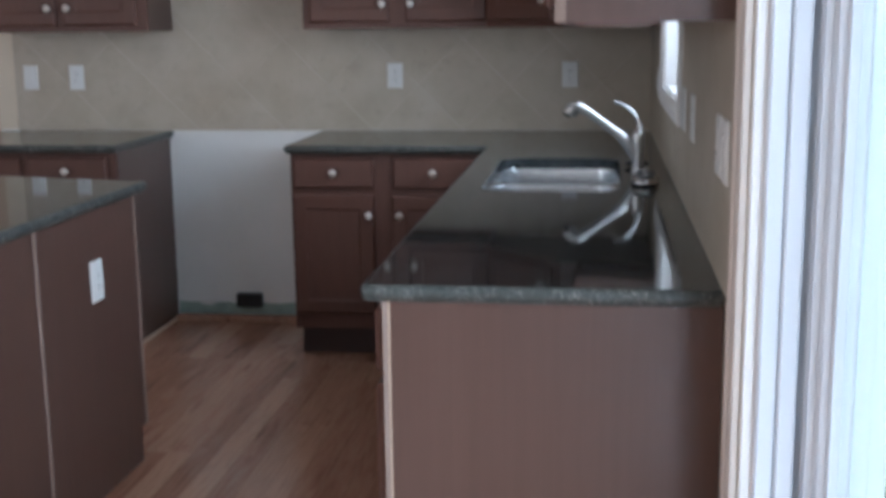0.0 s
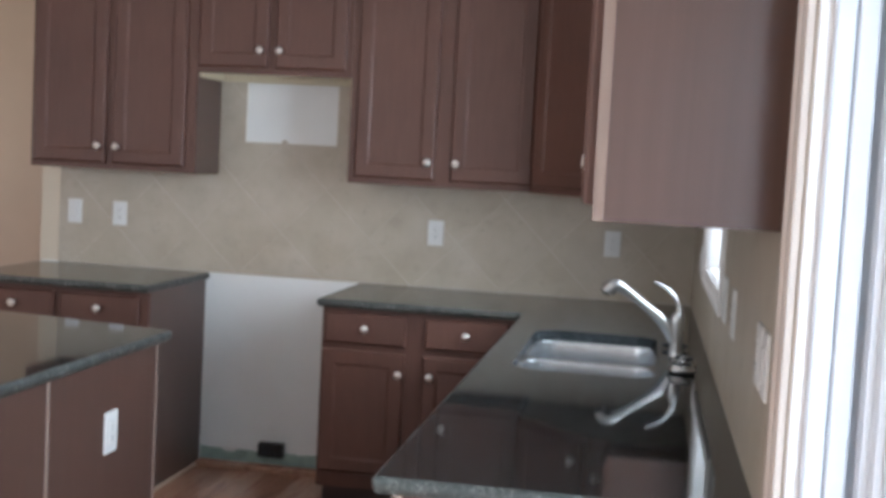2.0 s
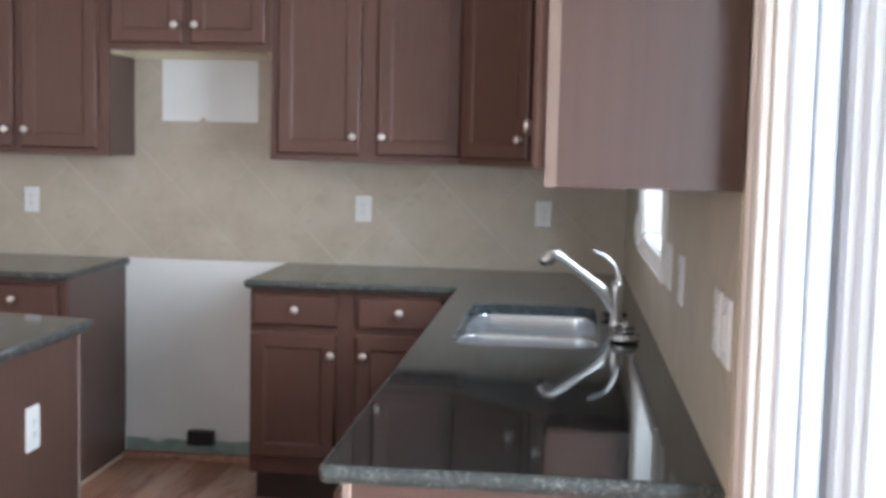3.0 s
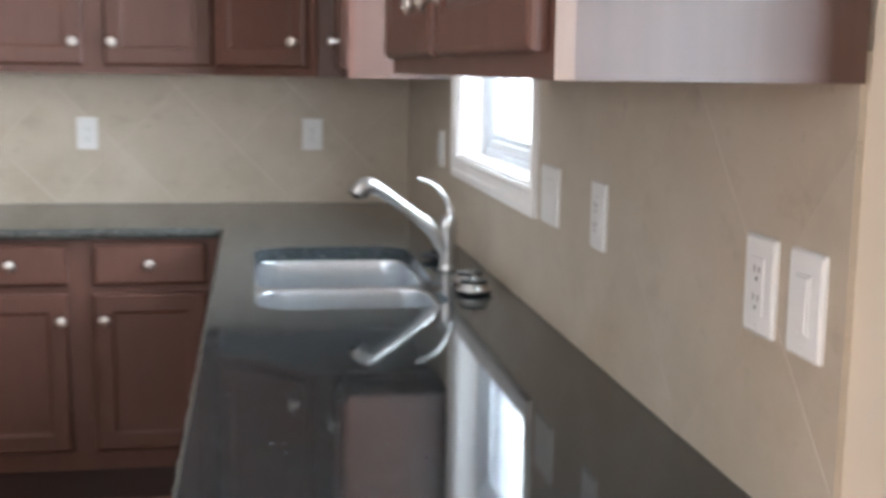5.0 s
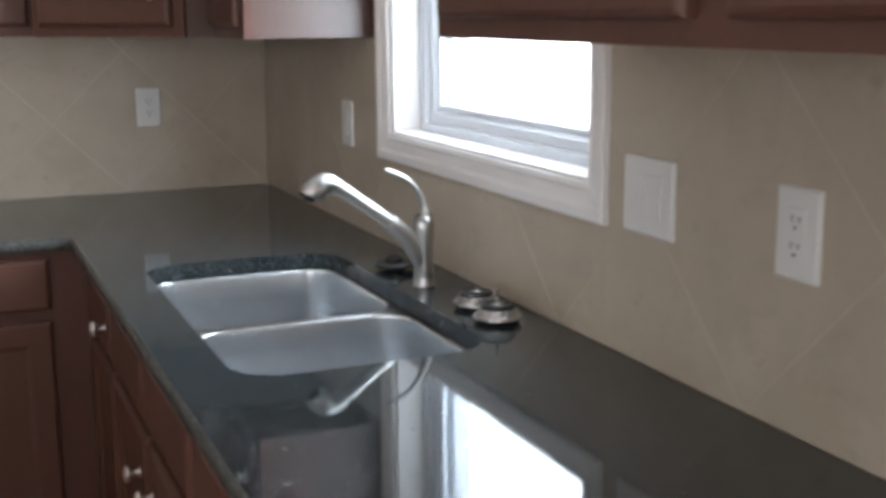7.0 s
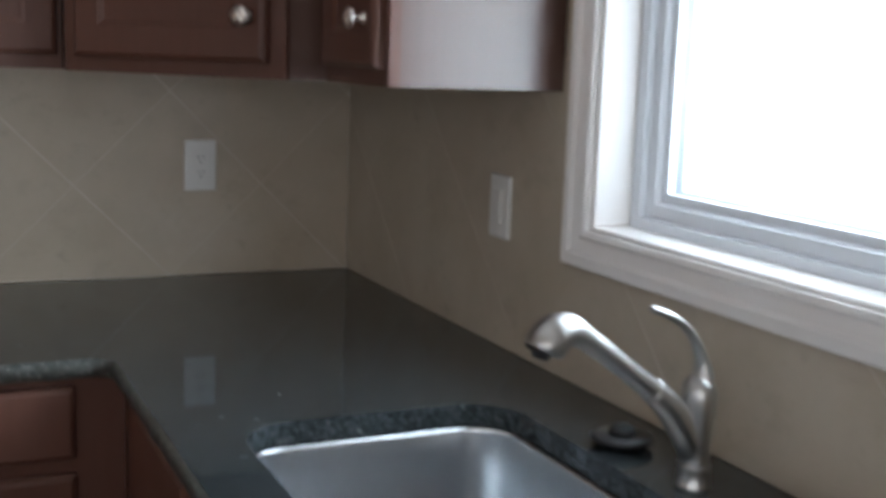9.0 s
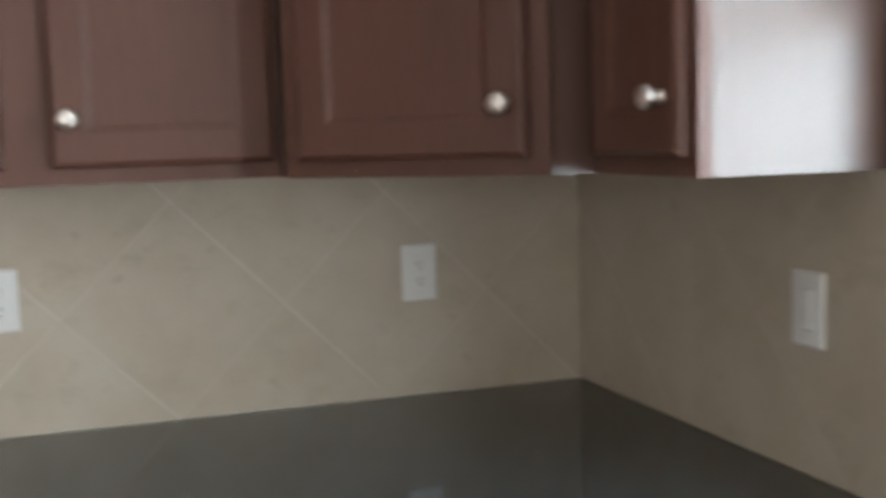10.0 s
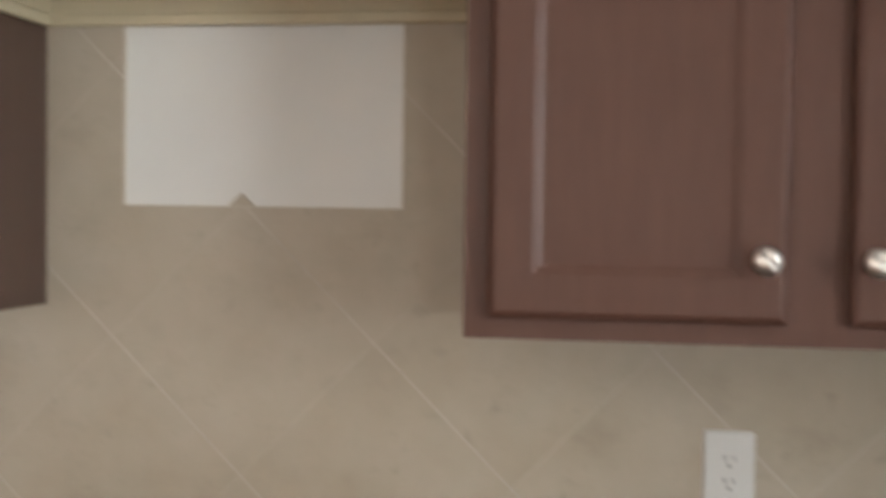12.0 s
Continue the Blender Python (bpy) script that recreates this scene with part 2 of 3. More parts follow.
def structure(name, bm, mat, label, category):
    return tagged(part(name, bm, mat), label, category, kind="structure")


def lathe(bm, profile, steps=20, m=Matrix()):
    """Turns a profile of (radius, height) about z."""
    rings = []
    for r, z in profile:
        rings.append([bm.verts.new(m @ Vector((r * math.cos(2 * math.pi * i / steps), r * math.sin(2 * math.pi * i / steps), z))) for i in range(steps)])
    for a, b in zip(rings, rings[1:]):
        for i in range(steps):
            j = (i + 1) % steps
            bm.faces.new((a[i], a[j], b[j], b[i]))
    bm.faces.new(rings[0][::-1])
    bm.faces.new(rings[-1])


def tube(bm, path, steps=14, flat=1.0):
    """A round bar through points (place, radius). flat squeezes its section across y."""
    rings = []
    for i, (p, r) in enumerate(path):
        p = Vector(p)
        a, b = Vector(path[max(0, i - 1)][0]), Vector(path[min(len(path) - 1, i + 1)][0])
        d = (b - a).normalized()
        side = d.cross(Vector((0, 1, 0)))
        side = side.normalized() if side.length > 1e-4 else Vector((1, 0, 0))
        up = side.cross(d).normalized()
        rings.append([bm.verts.new(p + r * (math.cos(2 * math.pi * k / steps) * side + flat * math.sin(2 * math.pi * k / steps) * up)) for k in range(steps)])
    for a, b in zip(rings, rings[1:]):
        for k in range(steps):
            j = (k + 1) % steps
            bm.faces.new((a[k], a[j], b[j], b[k]))
    bm.faces.new(rings[0][::-1])
    bm.faces.new(rings[-1])


def smooth_path(points, n=6):
    """Points (place, radius) with a smooth curve through them."""
    out = []
    pts = [(Vector(p), r) for p, r in points]
    for i in range(len(pts) - 1):
        p0, p1, p2, p3 = pts[max(0, i - 1)], pts[i], pts[i + 1], pts[min(len(pts) - 1, i + 2)]
        for k in range(n):
            t = k / n
            place = 0.5 * (2 * p1[0] + (p2[0] - p0[0]) * t + (2 * p0[0] - 5 * p1[0] + 4 * p2[0] - p3[0]) * t * t + (3 * p1[0] - p0[0] - 3 * p2[0] + p3[0]) * t ** 3)
            out.append((place, p1[1] + (p2[1] - p1[1]) * t))
    out.append(pts[-1])
    return out


def rounded(x0, x1, y0, y1, r, n=8):
    """Corner-rounded rectangle, counter-clockwise."""
    pts = []
    for cx, cy, a in ((x1 - r, y1 - r, 0), (x0 + r, y1 - r, 90), (x0 + r, y0 + r, 180), (x1 - r, y0 + r, 270)):
        for k in range(n + 1):
            t = radians(a + 90 * k / n)
            pts.append((cx + r * math.cos(t), cy + r * math.sin(t)))
    return pts


def inset(poly, d):
    """Moves each side of a counter-clockwise outline inwards by d."""
    out = []
    n = len(poly)
    for i in range(n):
        a, b, c = (Vector(poly[k % n]) for k in (i - 1, i, i + 1))
        u, v = (b - a).normalized(), (c - b).normalized()
        nu, nv = Vector((-u.y, u.x)), Vector((-v.y, v.x))
        k = (nu + nv) / max(0.2, 1 + nu.dot(nv))
        out.append((b.x + k.x * d, b.y + k.y * d))
    return out


def fill(bm, loops, z):
    """A flat sheet at height z inside the first outline and outside the others."""
    edges = []
    for loop in loops:
        vs = [bm.verts.new((x, y, z)) for x, y in loop]
        edges += [bm.edges.new((vs[i], vs[(i + 1) % len(vs)])) for i in range(len(vs))]
    bmesh.ops.triangle_fill(bm, use_beauty=True, use_dissolve=False, edges=edges, normal=(0, 0, 1))


def skin(bm, rings, closed_top=False, closed_bottom=False):
    """Joins outlines of equal length: each ring a list of 3D points."""
    vs = [[bm.verts.new(p) for p in ring] for ring in rings]
    n = len(vs[0])
    for a, b in zip(vs, vs[1:]):
        for i in range(n):
            j = (i + 1) % n
            bm.faces.new((a[i], a[j], b[j], b[i]))
    if closed_top:
        bm.faces.new(vs[0])
    if closed_bottom:
        bm.faces.new(vs[-1])


# ---- structure ----
CEILING_Z = 2.62
WALL_X, WALL_Y = 0.008, 0.008  # plaster behind the tiles
WIN = (-1.956, -1.072, 1.166, 2.13)  # window opening: y, y, z, z
DOOR = (-5.28, -3.45, 0.0, 2.05)

bm = bmesh.new()
box(bm, -3.095, 0.16, WALL_Y, 0.13, 0, CEILING_Z)
wall_north = structure("wall_north", bm, PAINT_WHITE, "white painted kitchen wall behind the cabinets", "wall")

part("painted_return", boxed(-3.098, -3.004, 0.0055, 0.132, 0.92, CEILING_Z - 0.002), PAINT_CREAM, wall_north, "cream painted wall end")

bm = bmesh.new()
for y0, y1, z0, z1 in ((WIN[1], WALL_Y, 0, CEILING_Z), (WIN[0], WIN[1], 0, WIN[2]), (WIN[0], WIN[1], WIN[3], CEILING_Z), (DOOR[1], WIN[0], 0, CEILING_Z), (DOOR[0], DOOR[1], DOOR[3], CEILING_Z), (-8.0, DOOR[0], 0, CEILING_Z)):
    box(bm, WALL_X, 0.16, y0, y1, z0, z1)
wall_east = structure("wall_east", bm, PAINT_CREAM, "cream painted wall with the sink window and patio door", "wall")

bm = bmesh.new()
# Unseen opening, added to let the south fill lamp in.
SW = (-4.8, -1.4, 0.85, 2.25)
for x0, x1, z0, z1 in ((-6.0, SW[0], 0, CEILING_Z), (SW[1], 0.16, 0, CEILING_Z), (SW[0], SW[1], 0, SW[2]), (SW[0], SW[1], SW[3], CEILING_Z)):
    box(bm, x0, x1, -8.12, -8.0, z0, z1)
structure("wall_south", bm, PAINT_CREAM, "cream painted wall with a wide opening added for light", "wall")

bm = bmesh.new()
# Unseen openings, added for the hall and west fill lamps.
WW = (0.5, 2.1, 0.85, 2.25)
WL = (-7.6, -4.4, 0.95, 2.35)
for y0, y1, z0, z1 in ((-8.12, WL[0], 0, CEILING_Z), (WL[0], WL[1], 0, WL[2]), (WL[0], WL[1], WL[3], CEILING_Z), (WL[1], WW[0], 0, CEILING_Z), (WW[1], 2.5, 0, CEILING_Z), (WW[0], WW[1], 0, WW[2]), (WW[0], WW[1], WW[3], CEILING_Z)):
    box(bm, -6.12, -6.0, y0, y1, z0, z1)
structure("wall_west", bm, PAINT_CREAM, "cream painted wall with two openings added for light", "wall")
structure("wall_hall", boxed(-6.12, -3.0, 2.5, 2.62, 0, CEILING_Z), PAINT_PEACH, "peach painted wall of the next room", "wall")
structure("wall_hall_side", boxed(-3.1, -2.98, 0.13, 2.5, 0, CEILING_Z), PAINT_PEACH, "peach painted side wall of the next room", "wall")
structure("ceiling", boxed(-6.2, 0.3, -8.2, 2.7, CEILING_Z, CEILING_Z + 0.15), CEILING_PAINT, "plain white painted ceiling", "ceiling")
floor = structure("floor", boxed(-6.12, 0.10, -8.1, 2.6, -0.12, -0.008), PLANK, "glossy reddish hardwood strip floor", "floor")
structure("ground", boxed(-400, 400, -400, 400, -0.6, -0.35), LAWN, "green lawn around the house", "ground")
structure("patio", boxed(0.17, 3.2, -6.4, -2.6, -0.35, -0.12), PATIO, "pale concrete patio outside the glass door", "patio")

# window over the sink
window_1 = thing("window_1", pose(0, (WIN[0] + WIN[1]) / 2, WIN[2]), "white single-hung window with two sashes over the sink", "window", kind="structure")
half, high = (WIN[1] - WIN[0]) / 2, WIN[3] - WIN[2]
CASING = 0.058


def casing_profile(width):
    """The section of a moulded casing board: (distance from the opening, depth)."""
    return ((0, 0), (0, -0.011), (0.008, -0.014), (0.014, -0.012), (0.032, -0.015), (0.039, -0.020), (width - 0.004, -0.020), (width, -0.018), (width, 0))


def casing(parent, y0, y1, z0, z1, with_bottom=True, mat=None):
    """Mitred casing boards round an opening in a wall that faces -x."""
    corners = [(y0, z0), (y1, z0), (y1, z1), (y0, z1)]
    outs = [(-1, -1), (1, -1), (1, 1), (-1, 1)]
    profile = casing_profile(CASING)
    for i in range(4):
        if i == 0 and not with_bottom:
            continue
        j = (i + 1) % 4
        bm = bmesh.new()
        rows = []
        for k in (i, j):
            (y, z), (oy, oz) = corners[k], outs[k]
            if not with_bottom and k in (0, 1):
                oz = 0
            rows.append([bm.verts.new((x + WALL_X - 0.001, y + oy * w, z + oz * w)) for w, x in profile])
        for a in range(len(profile) - 1):
            bm.faces.new((rows[0][a], rows[0][a + 1], rows[1][a + 1], rows[1][a]))
        bm.faces.new(rows[0])
        bm.faces.new(rows[1])
        part("casing", bm, mat or TRIM_WHITE, parent)


casing(window_1, -half, half, 0, high)
for y0, y1, z0, z1 in ((-half, half, 0, 0.008), (-half, half, high - 0.014, high), (-half, -half + 0.014, 0.008, high - 0.014), (half - 0.014, half, 0.008, high - 0.014)):
    part("jamb", boxed(0.004, 0.145, y0, y1, z0, z1, bevel=0.002), TRIM_WHITE, window_1)


def sash(parent, x, y0, y1, z0, z1, width, deep, name="sash"):
    """A stepped vinyl frame round a pane."""
    bm = bmesh.new()
    rings = []
    for d, w in ((deep, 0), (0, 0), (0, width * 0.35), (0.010, width * 0.40), (0.010, width * 0.72), (0.020, width * 0.80), (0.020, width), (deep, width)):
        rings.append([(x + d, y0 + w, z0 + w), (x + d, y1 - w, z0 + w), (x + d, y1 - w, z1 - w), (x + d, y0 + w, z1 - w)])
    skin(bm, rings)
    frame_ob = part(name, bm, VINYL, parent)
    pane = part("pane", boxed(x + deep * 0.6, x + deep * 0.6 + 0.005, y0 + width - 0.004, y1 - width + 0.004, z0 + width - 0.004, z1 - width + 0.004), GLASS, frame_ob)
    pane.visible_shadow = False
    return frame_ob


MEETING = 0.492  # top of the lower sash over the opening's sill
sash(window_1, 0.070, -half + 0.016, half - 0.016, 0.001, MEETING, 0.066, 0.034, "lower_sash")
sash(window_1, 0.1045, -half + 0.016, half - 0.016, MEETING - 0.052, high - 0.014, 0.066, 0.020, "upper_sash")
part("sash_lock", boxed(0.060, 0.0695, -0.028, 0.028, MEETING - 0.022, MEETING - 0.008, bevel=0.003), VINYL, window_1)
bm = bmesh.new()
skin(bm, [[(x, -half + 0.016 + d, 0.010 + d), (x, half - 0.016 - d, 0.010 + d), (x, half - 0.016 - d, high - 0.016 - d), (x, -half + 0.016 + d, high - 0.016 - d)] for x, d in ((0.126, 0.0), (0.126, 0.060), (0.166, 0.063), (0.166, 0.0), (0.126, 0.0))])
part("outer_frame", bm, VINYL, window_1)

# patio door
door_1 = thing("door_1", pose(0, (DOOR[0] + DOOR[1]) / 2, 0), "white vinyl sliding patio door with large clear panes", "patio door", kind="structure")
dh = (DOOR[1] - DOOR[0]) / 2
casing(door_1, -dh, dh, 0.0, DOOR[3], with_bottom=False, mat=TRIM_CREAM)
for s in (-1, 1):
    edge = s * dh
    bm = bmesh.new()
    box(bm, 0.010, 0.16, min(edge, edge - s * 0.016), max(edge, edge - s * 0.016), 0.02, DOOR[3], bevel=0.002)
    part("jamb", bm, TRIM_WHITE, door_1)
    bm = bmesh.new()
    for x0, x1, w in ((0.030, 0.060, 0.028), (0.060, 0.090, 0.040), (0.090, 0.120, 0.022), (0.120, 0.155, 0.046)):
        a, b = edge - s * 0.016, edge - s * (0.016 + w)
        box(bm, x0, x1 - 0.001, min(a, b), max(a, b), 0.02, DOOR[3] - 0.016, bevel=0.003)
    part("track_frame", bm, VINYL, door_1)
part("head_jamb", boxed(0.010, 0.158, -dh + 0.016, dh - 0.016, DOOR[3] - 0.02, DOOR[3], bevel=0.002), TRIM_WHITE, door_1)
part("threshold", boxed(0.0, 0.165, -dh, dh, -0.004, 0.022, bevel=0.004), VINYL, door_1)
sash(door_1, 0.098, -0.03, dh - 0.060, 0.025, DOOR[3] - 0.022, 0.120, 0.056, "fixed_panel")
sash(door_1, 0.055, -dh + 0.050, 0.04, 0.025, DOOR[3] - 0.022, 0.075, 0.040, "sliding_panel")

# ---- cabinets ----


def knob_mesh():
    """A round knob with a slanting groove across its domed face."""
    bm = bmesh.new()
    profile = [(0.010, 0.0), (0.010, 0.0025), (0.0055, 0.004), (0.005, 0.014), (0.009, 0.017), (0.0145, 0.020), (0.0168, 0.0235)]
    profile += [(0.0168 * math.cos(a), 0.0235 + 0.0085 * math.sin(a)) for a in [radians(12 * k) for k in range(1, 8)]]
    lathe(bm, profile, 32, pose(0, 0, 0, 90, 0, 0))
    for v in bm.verts:
        if v.co.y < -0.0236:
            across = (v.co.x + v.co.z * 0.75) / 1.25 - 0.003
            v.co.y += 0.0030 * math.exp(-(across / 0.0016) ** 2)
    return mesh_of("knob", bm, SATIN_NICKEL, True)


KNOB_MESH = knob_mesh()


def knob(parent, x, y, z):
    ob = new("knob", KNOB_MESH)
    ob.parent = parent
    ob.location = (x, y, z)
    return tagged(ob, "round brushed nickel knob")


def front(name, parent, x0, x1, z0, z1, y, panel=True, mat=None):
    """A door with a recessed panel, or a slab drawer front, at depth y, facing -y."""
    mat = mat or CABINET
    bm = bmesh.new()
    steps = [(0, 0), (0, -0.011), (0.002, -0.015), (0.006, -0.018), (0.010, -0.020)]
    if panel:
        steps += [(0.055, -0.020), (0.058, -0.0185), (0.061, -0.0180), (0.066, -0.0150), (0.070, -0.0145)]
    rings = [[(x0 + d, y + h, z0 + d), (x1 - d, y + h, z0 + d), (x1 - d, y + h, z1 - d), (x0 + d, y + h, z1 - d)] for d, h in steps]
    skin(bm, rings, closed_top=True, closed_bottom=not panel)
    ob = part(name, bm, mat, parent)
    if panel:
        part("panel", boxed(x0 + 0.062, x1 - 0.062, y - 0.0148, y - 0.006, z0 + 0.062, z1 - 0.062), mat, ob)
    return ob


def face_frame(parent, x0, x1, z0, z1, y, openings):
    """Stiles and rails round the openings (x0, x1, z0, z1), each a board of its own."""
    deep = 0.019
    xs = sorted({x0, x1, *(o[0] for o in openings), *(o[1] for o in openings)})
    zs = sorted({z0, z1, *(o[2] for o in openings), *(o[3] for o in openings)})
    bm = bmesh.new()
    for xa, xb in zip(xs, xs[1:]):
        for za, zb in zip(zs, zs[1:]):
            cx, cz = (xa + xb) / 2, (za + zb) / 2
            if not any(o[0] < cx < o[1] and o[2] < cz < o[3] for o in openings):
                box(bm, xa, xb, y, y + deep, za, zb)
    bmesh.ops.remove_doubles(bm, verts=bm.verts[:], dist=0.0001)
    part("face_frame", bm, CABINET, parent)


def wall_cabinet(name, m, w, d, h, doors, label, knobs, left=CABINET_SIDE, right=CABINET_SIDE, bottom=CABINET, group="upper wall cabinets", raw_edge=False, cleats=0.0):
    """An upper cabinet: back at y 0, front at -d, its lower left corner at the origin. doors: (x0, x1) pairs."""
    top = thing(name, m, label, "wall cabinet", group)
    part("side_panel", boxed(0, 0.016, -d + 0.019, 0, 0, h), left, top)
    part("side_panel", boxed(w - 0.016, w, -d + 0.019, 0, 0, h), right, top)
    part("top_panel", boxed(0.016, w - 0.016, -d + 0.019, 0, h - 0.016, h), CABINET_SIDE, top)
    part("bottom_panel", boxed(0.016, w - 0.016, -d + 0.019, -0.016, 0.022, 0.034), bottom, top)
    part("back_rail", boxed(0.016, w - 0.016, -0.016, 0, 0, 0.05), bottom, top)
    if cleats:
        part("cleat", boxed(0.001, w - 0.001, -0.017, -0.001, -cleats, -0.0005, bevel=0.002), bottom, top, "cream hanging strip under the cabinet")
        for x0, x1 in ((0.001, 0.016), (w - 0.016, w - 0.001)):
            part("cleat", boxed(x0, x1, -d + 0.022, -0.0175, -cleats, -0.0005, bevel=0.002), bottom, top)
    openings = [(a + 0.012, b - 0.012, 0.038, h - 0.038) for a, b in doors]
    face_frame(top, 0, w, 0, h, -d, openings)
    if raw_edge:
        part("edge_band", boxed(w, w + 0.0035, -d, -d + 0.019, 0, h), MID_EDGE, top, "lighter brown edge of the face frame")
    for (a, b), kx in zip(doors, knobs):
        ob = front("door", top, a, b, 0.026, h - 0.030, -d - 0.001)
        knob(ob, kx, -d - 0.022, 0.102)
    return top


UB, UH, UD = 1.380, 0.915, 0.305
wall_cabinet("wall_cabinet", pose(-2.985, 0, UB), 0.780, UD, UH, [(0.018, 0.362), (0.397, 0.735)], "dark cherry two-door wall cabinet beside the range space", (0.335, 0.425))
wall_cabinet("wall_cabinet", pose(-2.2045, 0, 1.828), 0.701, UD, UH - 0.443, [(0.010, 0.326), (0.358, 0.680)], "short dark cherry wall cabinet over the range space", (0.297, 0.384), bottom=CREAM_BOARD, left=CREAM_BOARD, right=CREAM_BOARD, cleats=0.018)
wall_cabinet("wall_cabinet", pose(-1.502, 0, UB), 0.812, UD, UH, [(0.030, 0.382), (0.450, 0.800)], "dark cherry two-door wall cabinet over the counter", (0.354, 0.476))
R_EAST = pose(0, 0, 0, 0, 0, -90)
wall_cabinet("wall_cabinet", pose(0, -0.702, UB) @ R_EAST, 0.276, UD, UH, [(0.020, 0.260)], "narrow dark cherry wall cabinet beside the sink window", (0.224,), raw_edge=False)
wall_cabinet("wall_cabinet", pose(0, -2.062, UB + 0.019) @ R_EAST, 1.228, UD, UH, [(0.035, 0.590), (0.655, 1.208)], "long dark cherry wall cabinet with a lacquered end panel", (0.555, 0.690), raw_edge=True)

# diagonal corner cabinet
corner = thing("corner_wall_cabinet", pose(0, 0, UB), "dark cherry corner wall cabinet with a diagonal door", "wall cabinet", "upper wall cabinets")
A, B = 0.688, 0.385
outline = [(0, 0), (-A, 0), (-A, -B), (-A + 0.315, -B - 0.315), (0, -B - 0.315)]
bm = bmesh.new()
skin(bm, [[(x, y, UH) for x, y in outline], [(x, y, 0.0) for x, y in outline]], closed_top=True)
fill(bm, [[(x, y) for x, y in outline[::-1]]], 0.022)
part("carcass", bm, CABINET_SIDE, corner)
L = 0.315 * math.sqrt(2)
bm = bmesh.new()
turn = pose(-A, -B, 0, 0, 0, -45)
for x0, x1, z0, z1 in ((0.0, 0.040, 0, UH), (L - 0.040, L, 0, UH), (0.040, L - 0.040, 0, 0.038), (0.040, L - 0.040, UH - 0.038, UH)):
    vs = box(bm, x0, x1, -0.012, 0.002, z0, z1)
    bmesh.ops.transform(bm, matrix=turn, verts=vs)
part("face_frame", bm, CABINET, corner)
d = front("door", corner, 0.030, L - 0.030, 0.026, UH - 0.030, -0.013)
d.matrix_local = turn
knob(d, L - 0.062, -0.034, 0.104)

FACE, BASE_H, TOE_H = 0.635, 0.880, 0.135


def base_cabinet(name, m, w, label, drawers, doors, left=CABINET_SIDE, right=CABINET_SIDE, deep=FACE, toe_left=0.0, toe_right=0.0, side_top=BASE_H, drawer_knobs=True, group="base cabinets"):
    """A base cabinet: back at y 0, front at -deep, standing at the origin. drawers: (x0, x1, knob x); doors: (x0, x1, knob x)."""
    top = thing(name, m, label, "base cabinet", group)
    part("side_panel", boxed(0, 0.016, -deep + 0.019, 0, TOE_H, side_top), left, top)
    part("side_panel", boxed(w - 0.016, w, -deep + 0.019, 0, TOE_H, side_top), right, top)
    part("bottom_panel", boxed(0.016, w - 0.016, -deep + 0.019, 0, TOE_H, TOE_H + 0.016), CABINET_SIDE, top)
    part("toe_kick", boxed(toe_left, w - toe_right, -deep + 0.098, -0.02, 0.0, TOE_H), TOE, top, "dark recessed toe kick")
    openings = [(a + 0.012, b - 0.012, 0.745, 0.848) for a, b, k in drawers] + [(a + 0.012, b - 0.012, 0.215, 0.695) for a, b, k in doors]
    face_frame(top, 0, w, TOE_H, BASE_H, -deep, openings)
    for a, b, k in drawers:
        ob = front("drawer", top, a, b, 0.733, 0.860, -deep - 0.001, panel=False)
        if drawer_knobs:
            knob(ob, k, -deep - 0.022, 0.800)
    for a, b, k in doors:
        ob = front("door", top, a, b, 0.200, 0.707, -deep - 0.001)
        if k is not None:
            knob(ob, k, -deep - 0.022, 0.625)
    return top


base_cabinet("base_cabinet", pose(-1.492, 0, 0), 0.8565, "dark cherry base cabinet with two drawers over two doors", [(0.012, 0.352, 0.186), (0.430, 0.770, 0.600)], [(0.004, 0.350, 0.332), (0.424, 0.770, 0.460)], toe_left=0.004)
left_base = base_cabinet("base_cabinet", pose(-3.060, 0, 0), 0.812, "dark cherry base cabinet beside the range space", [(0.030, 0.388, 0.208), (0.415, 0.775, 0.595)], [(0.030, 0.388, 0.360), (0.415, 0.775, 0.443)], toe_right=0.018)
part("floor_panel", boxed(0.797, 0.812, -FACE + 0.08, -0.006, 0.0, TOE_H), CABINET_SIDE, left_base)
part("shoe_moulding", boxed(0.812, 0.824, -FACE + 0.08, -0.008, 0.0, 0.016, bevel=0.004), RAW_EDGE, left_base, "thin pale shoe moulding")

E_ROT = lambda y: pose(0, y, 0) @ R_EAST
corner_base = thing("blind_corner_cabinet", E_ROT(0.0), "dark cherry blind corner base cabinet", "base cabinet", "base cabinets")
part("side_panel", boxed(0.645, 0.660, -FACE, 0, TOE_H, BASE_H), CABINET_SIDE, corner_base)
part("stile", boxed(0.660, 0.800, -FACE, -FACE + 0.019, TOE_H, BASE_H), CABINET, corner_base)
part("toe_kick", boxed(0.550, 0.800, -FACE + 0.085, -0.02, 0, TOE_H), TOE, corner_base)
base_cabinet("base_cabinet", E_ROT(-0.802), 0.366, "dark cherry base cabinet with one drawer and one door", [(0.020, 0.352, 0.330)], [(0.020, 0.352, None)], side_top=0.66)
base_cabinet("sink_base_cabinet", E_ROT(-1.170), 0.804, "dark cherry sink cabinet with two doors", [(0.020, 0.388, 0.2), (0.416, 0.784, 0.6)], [(0.020, 0.388, 0.340), (0.416, 0.784, 0.466)], drawer_knobs=False, side_top=0.66)
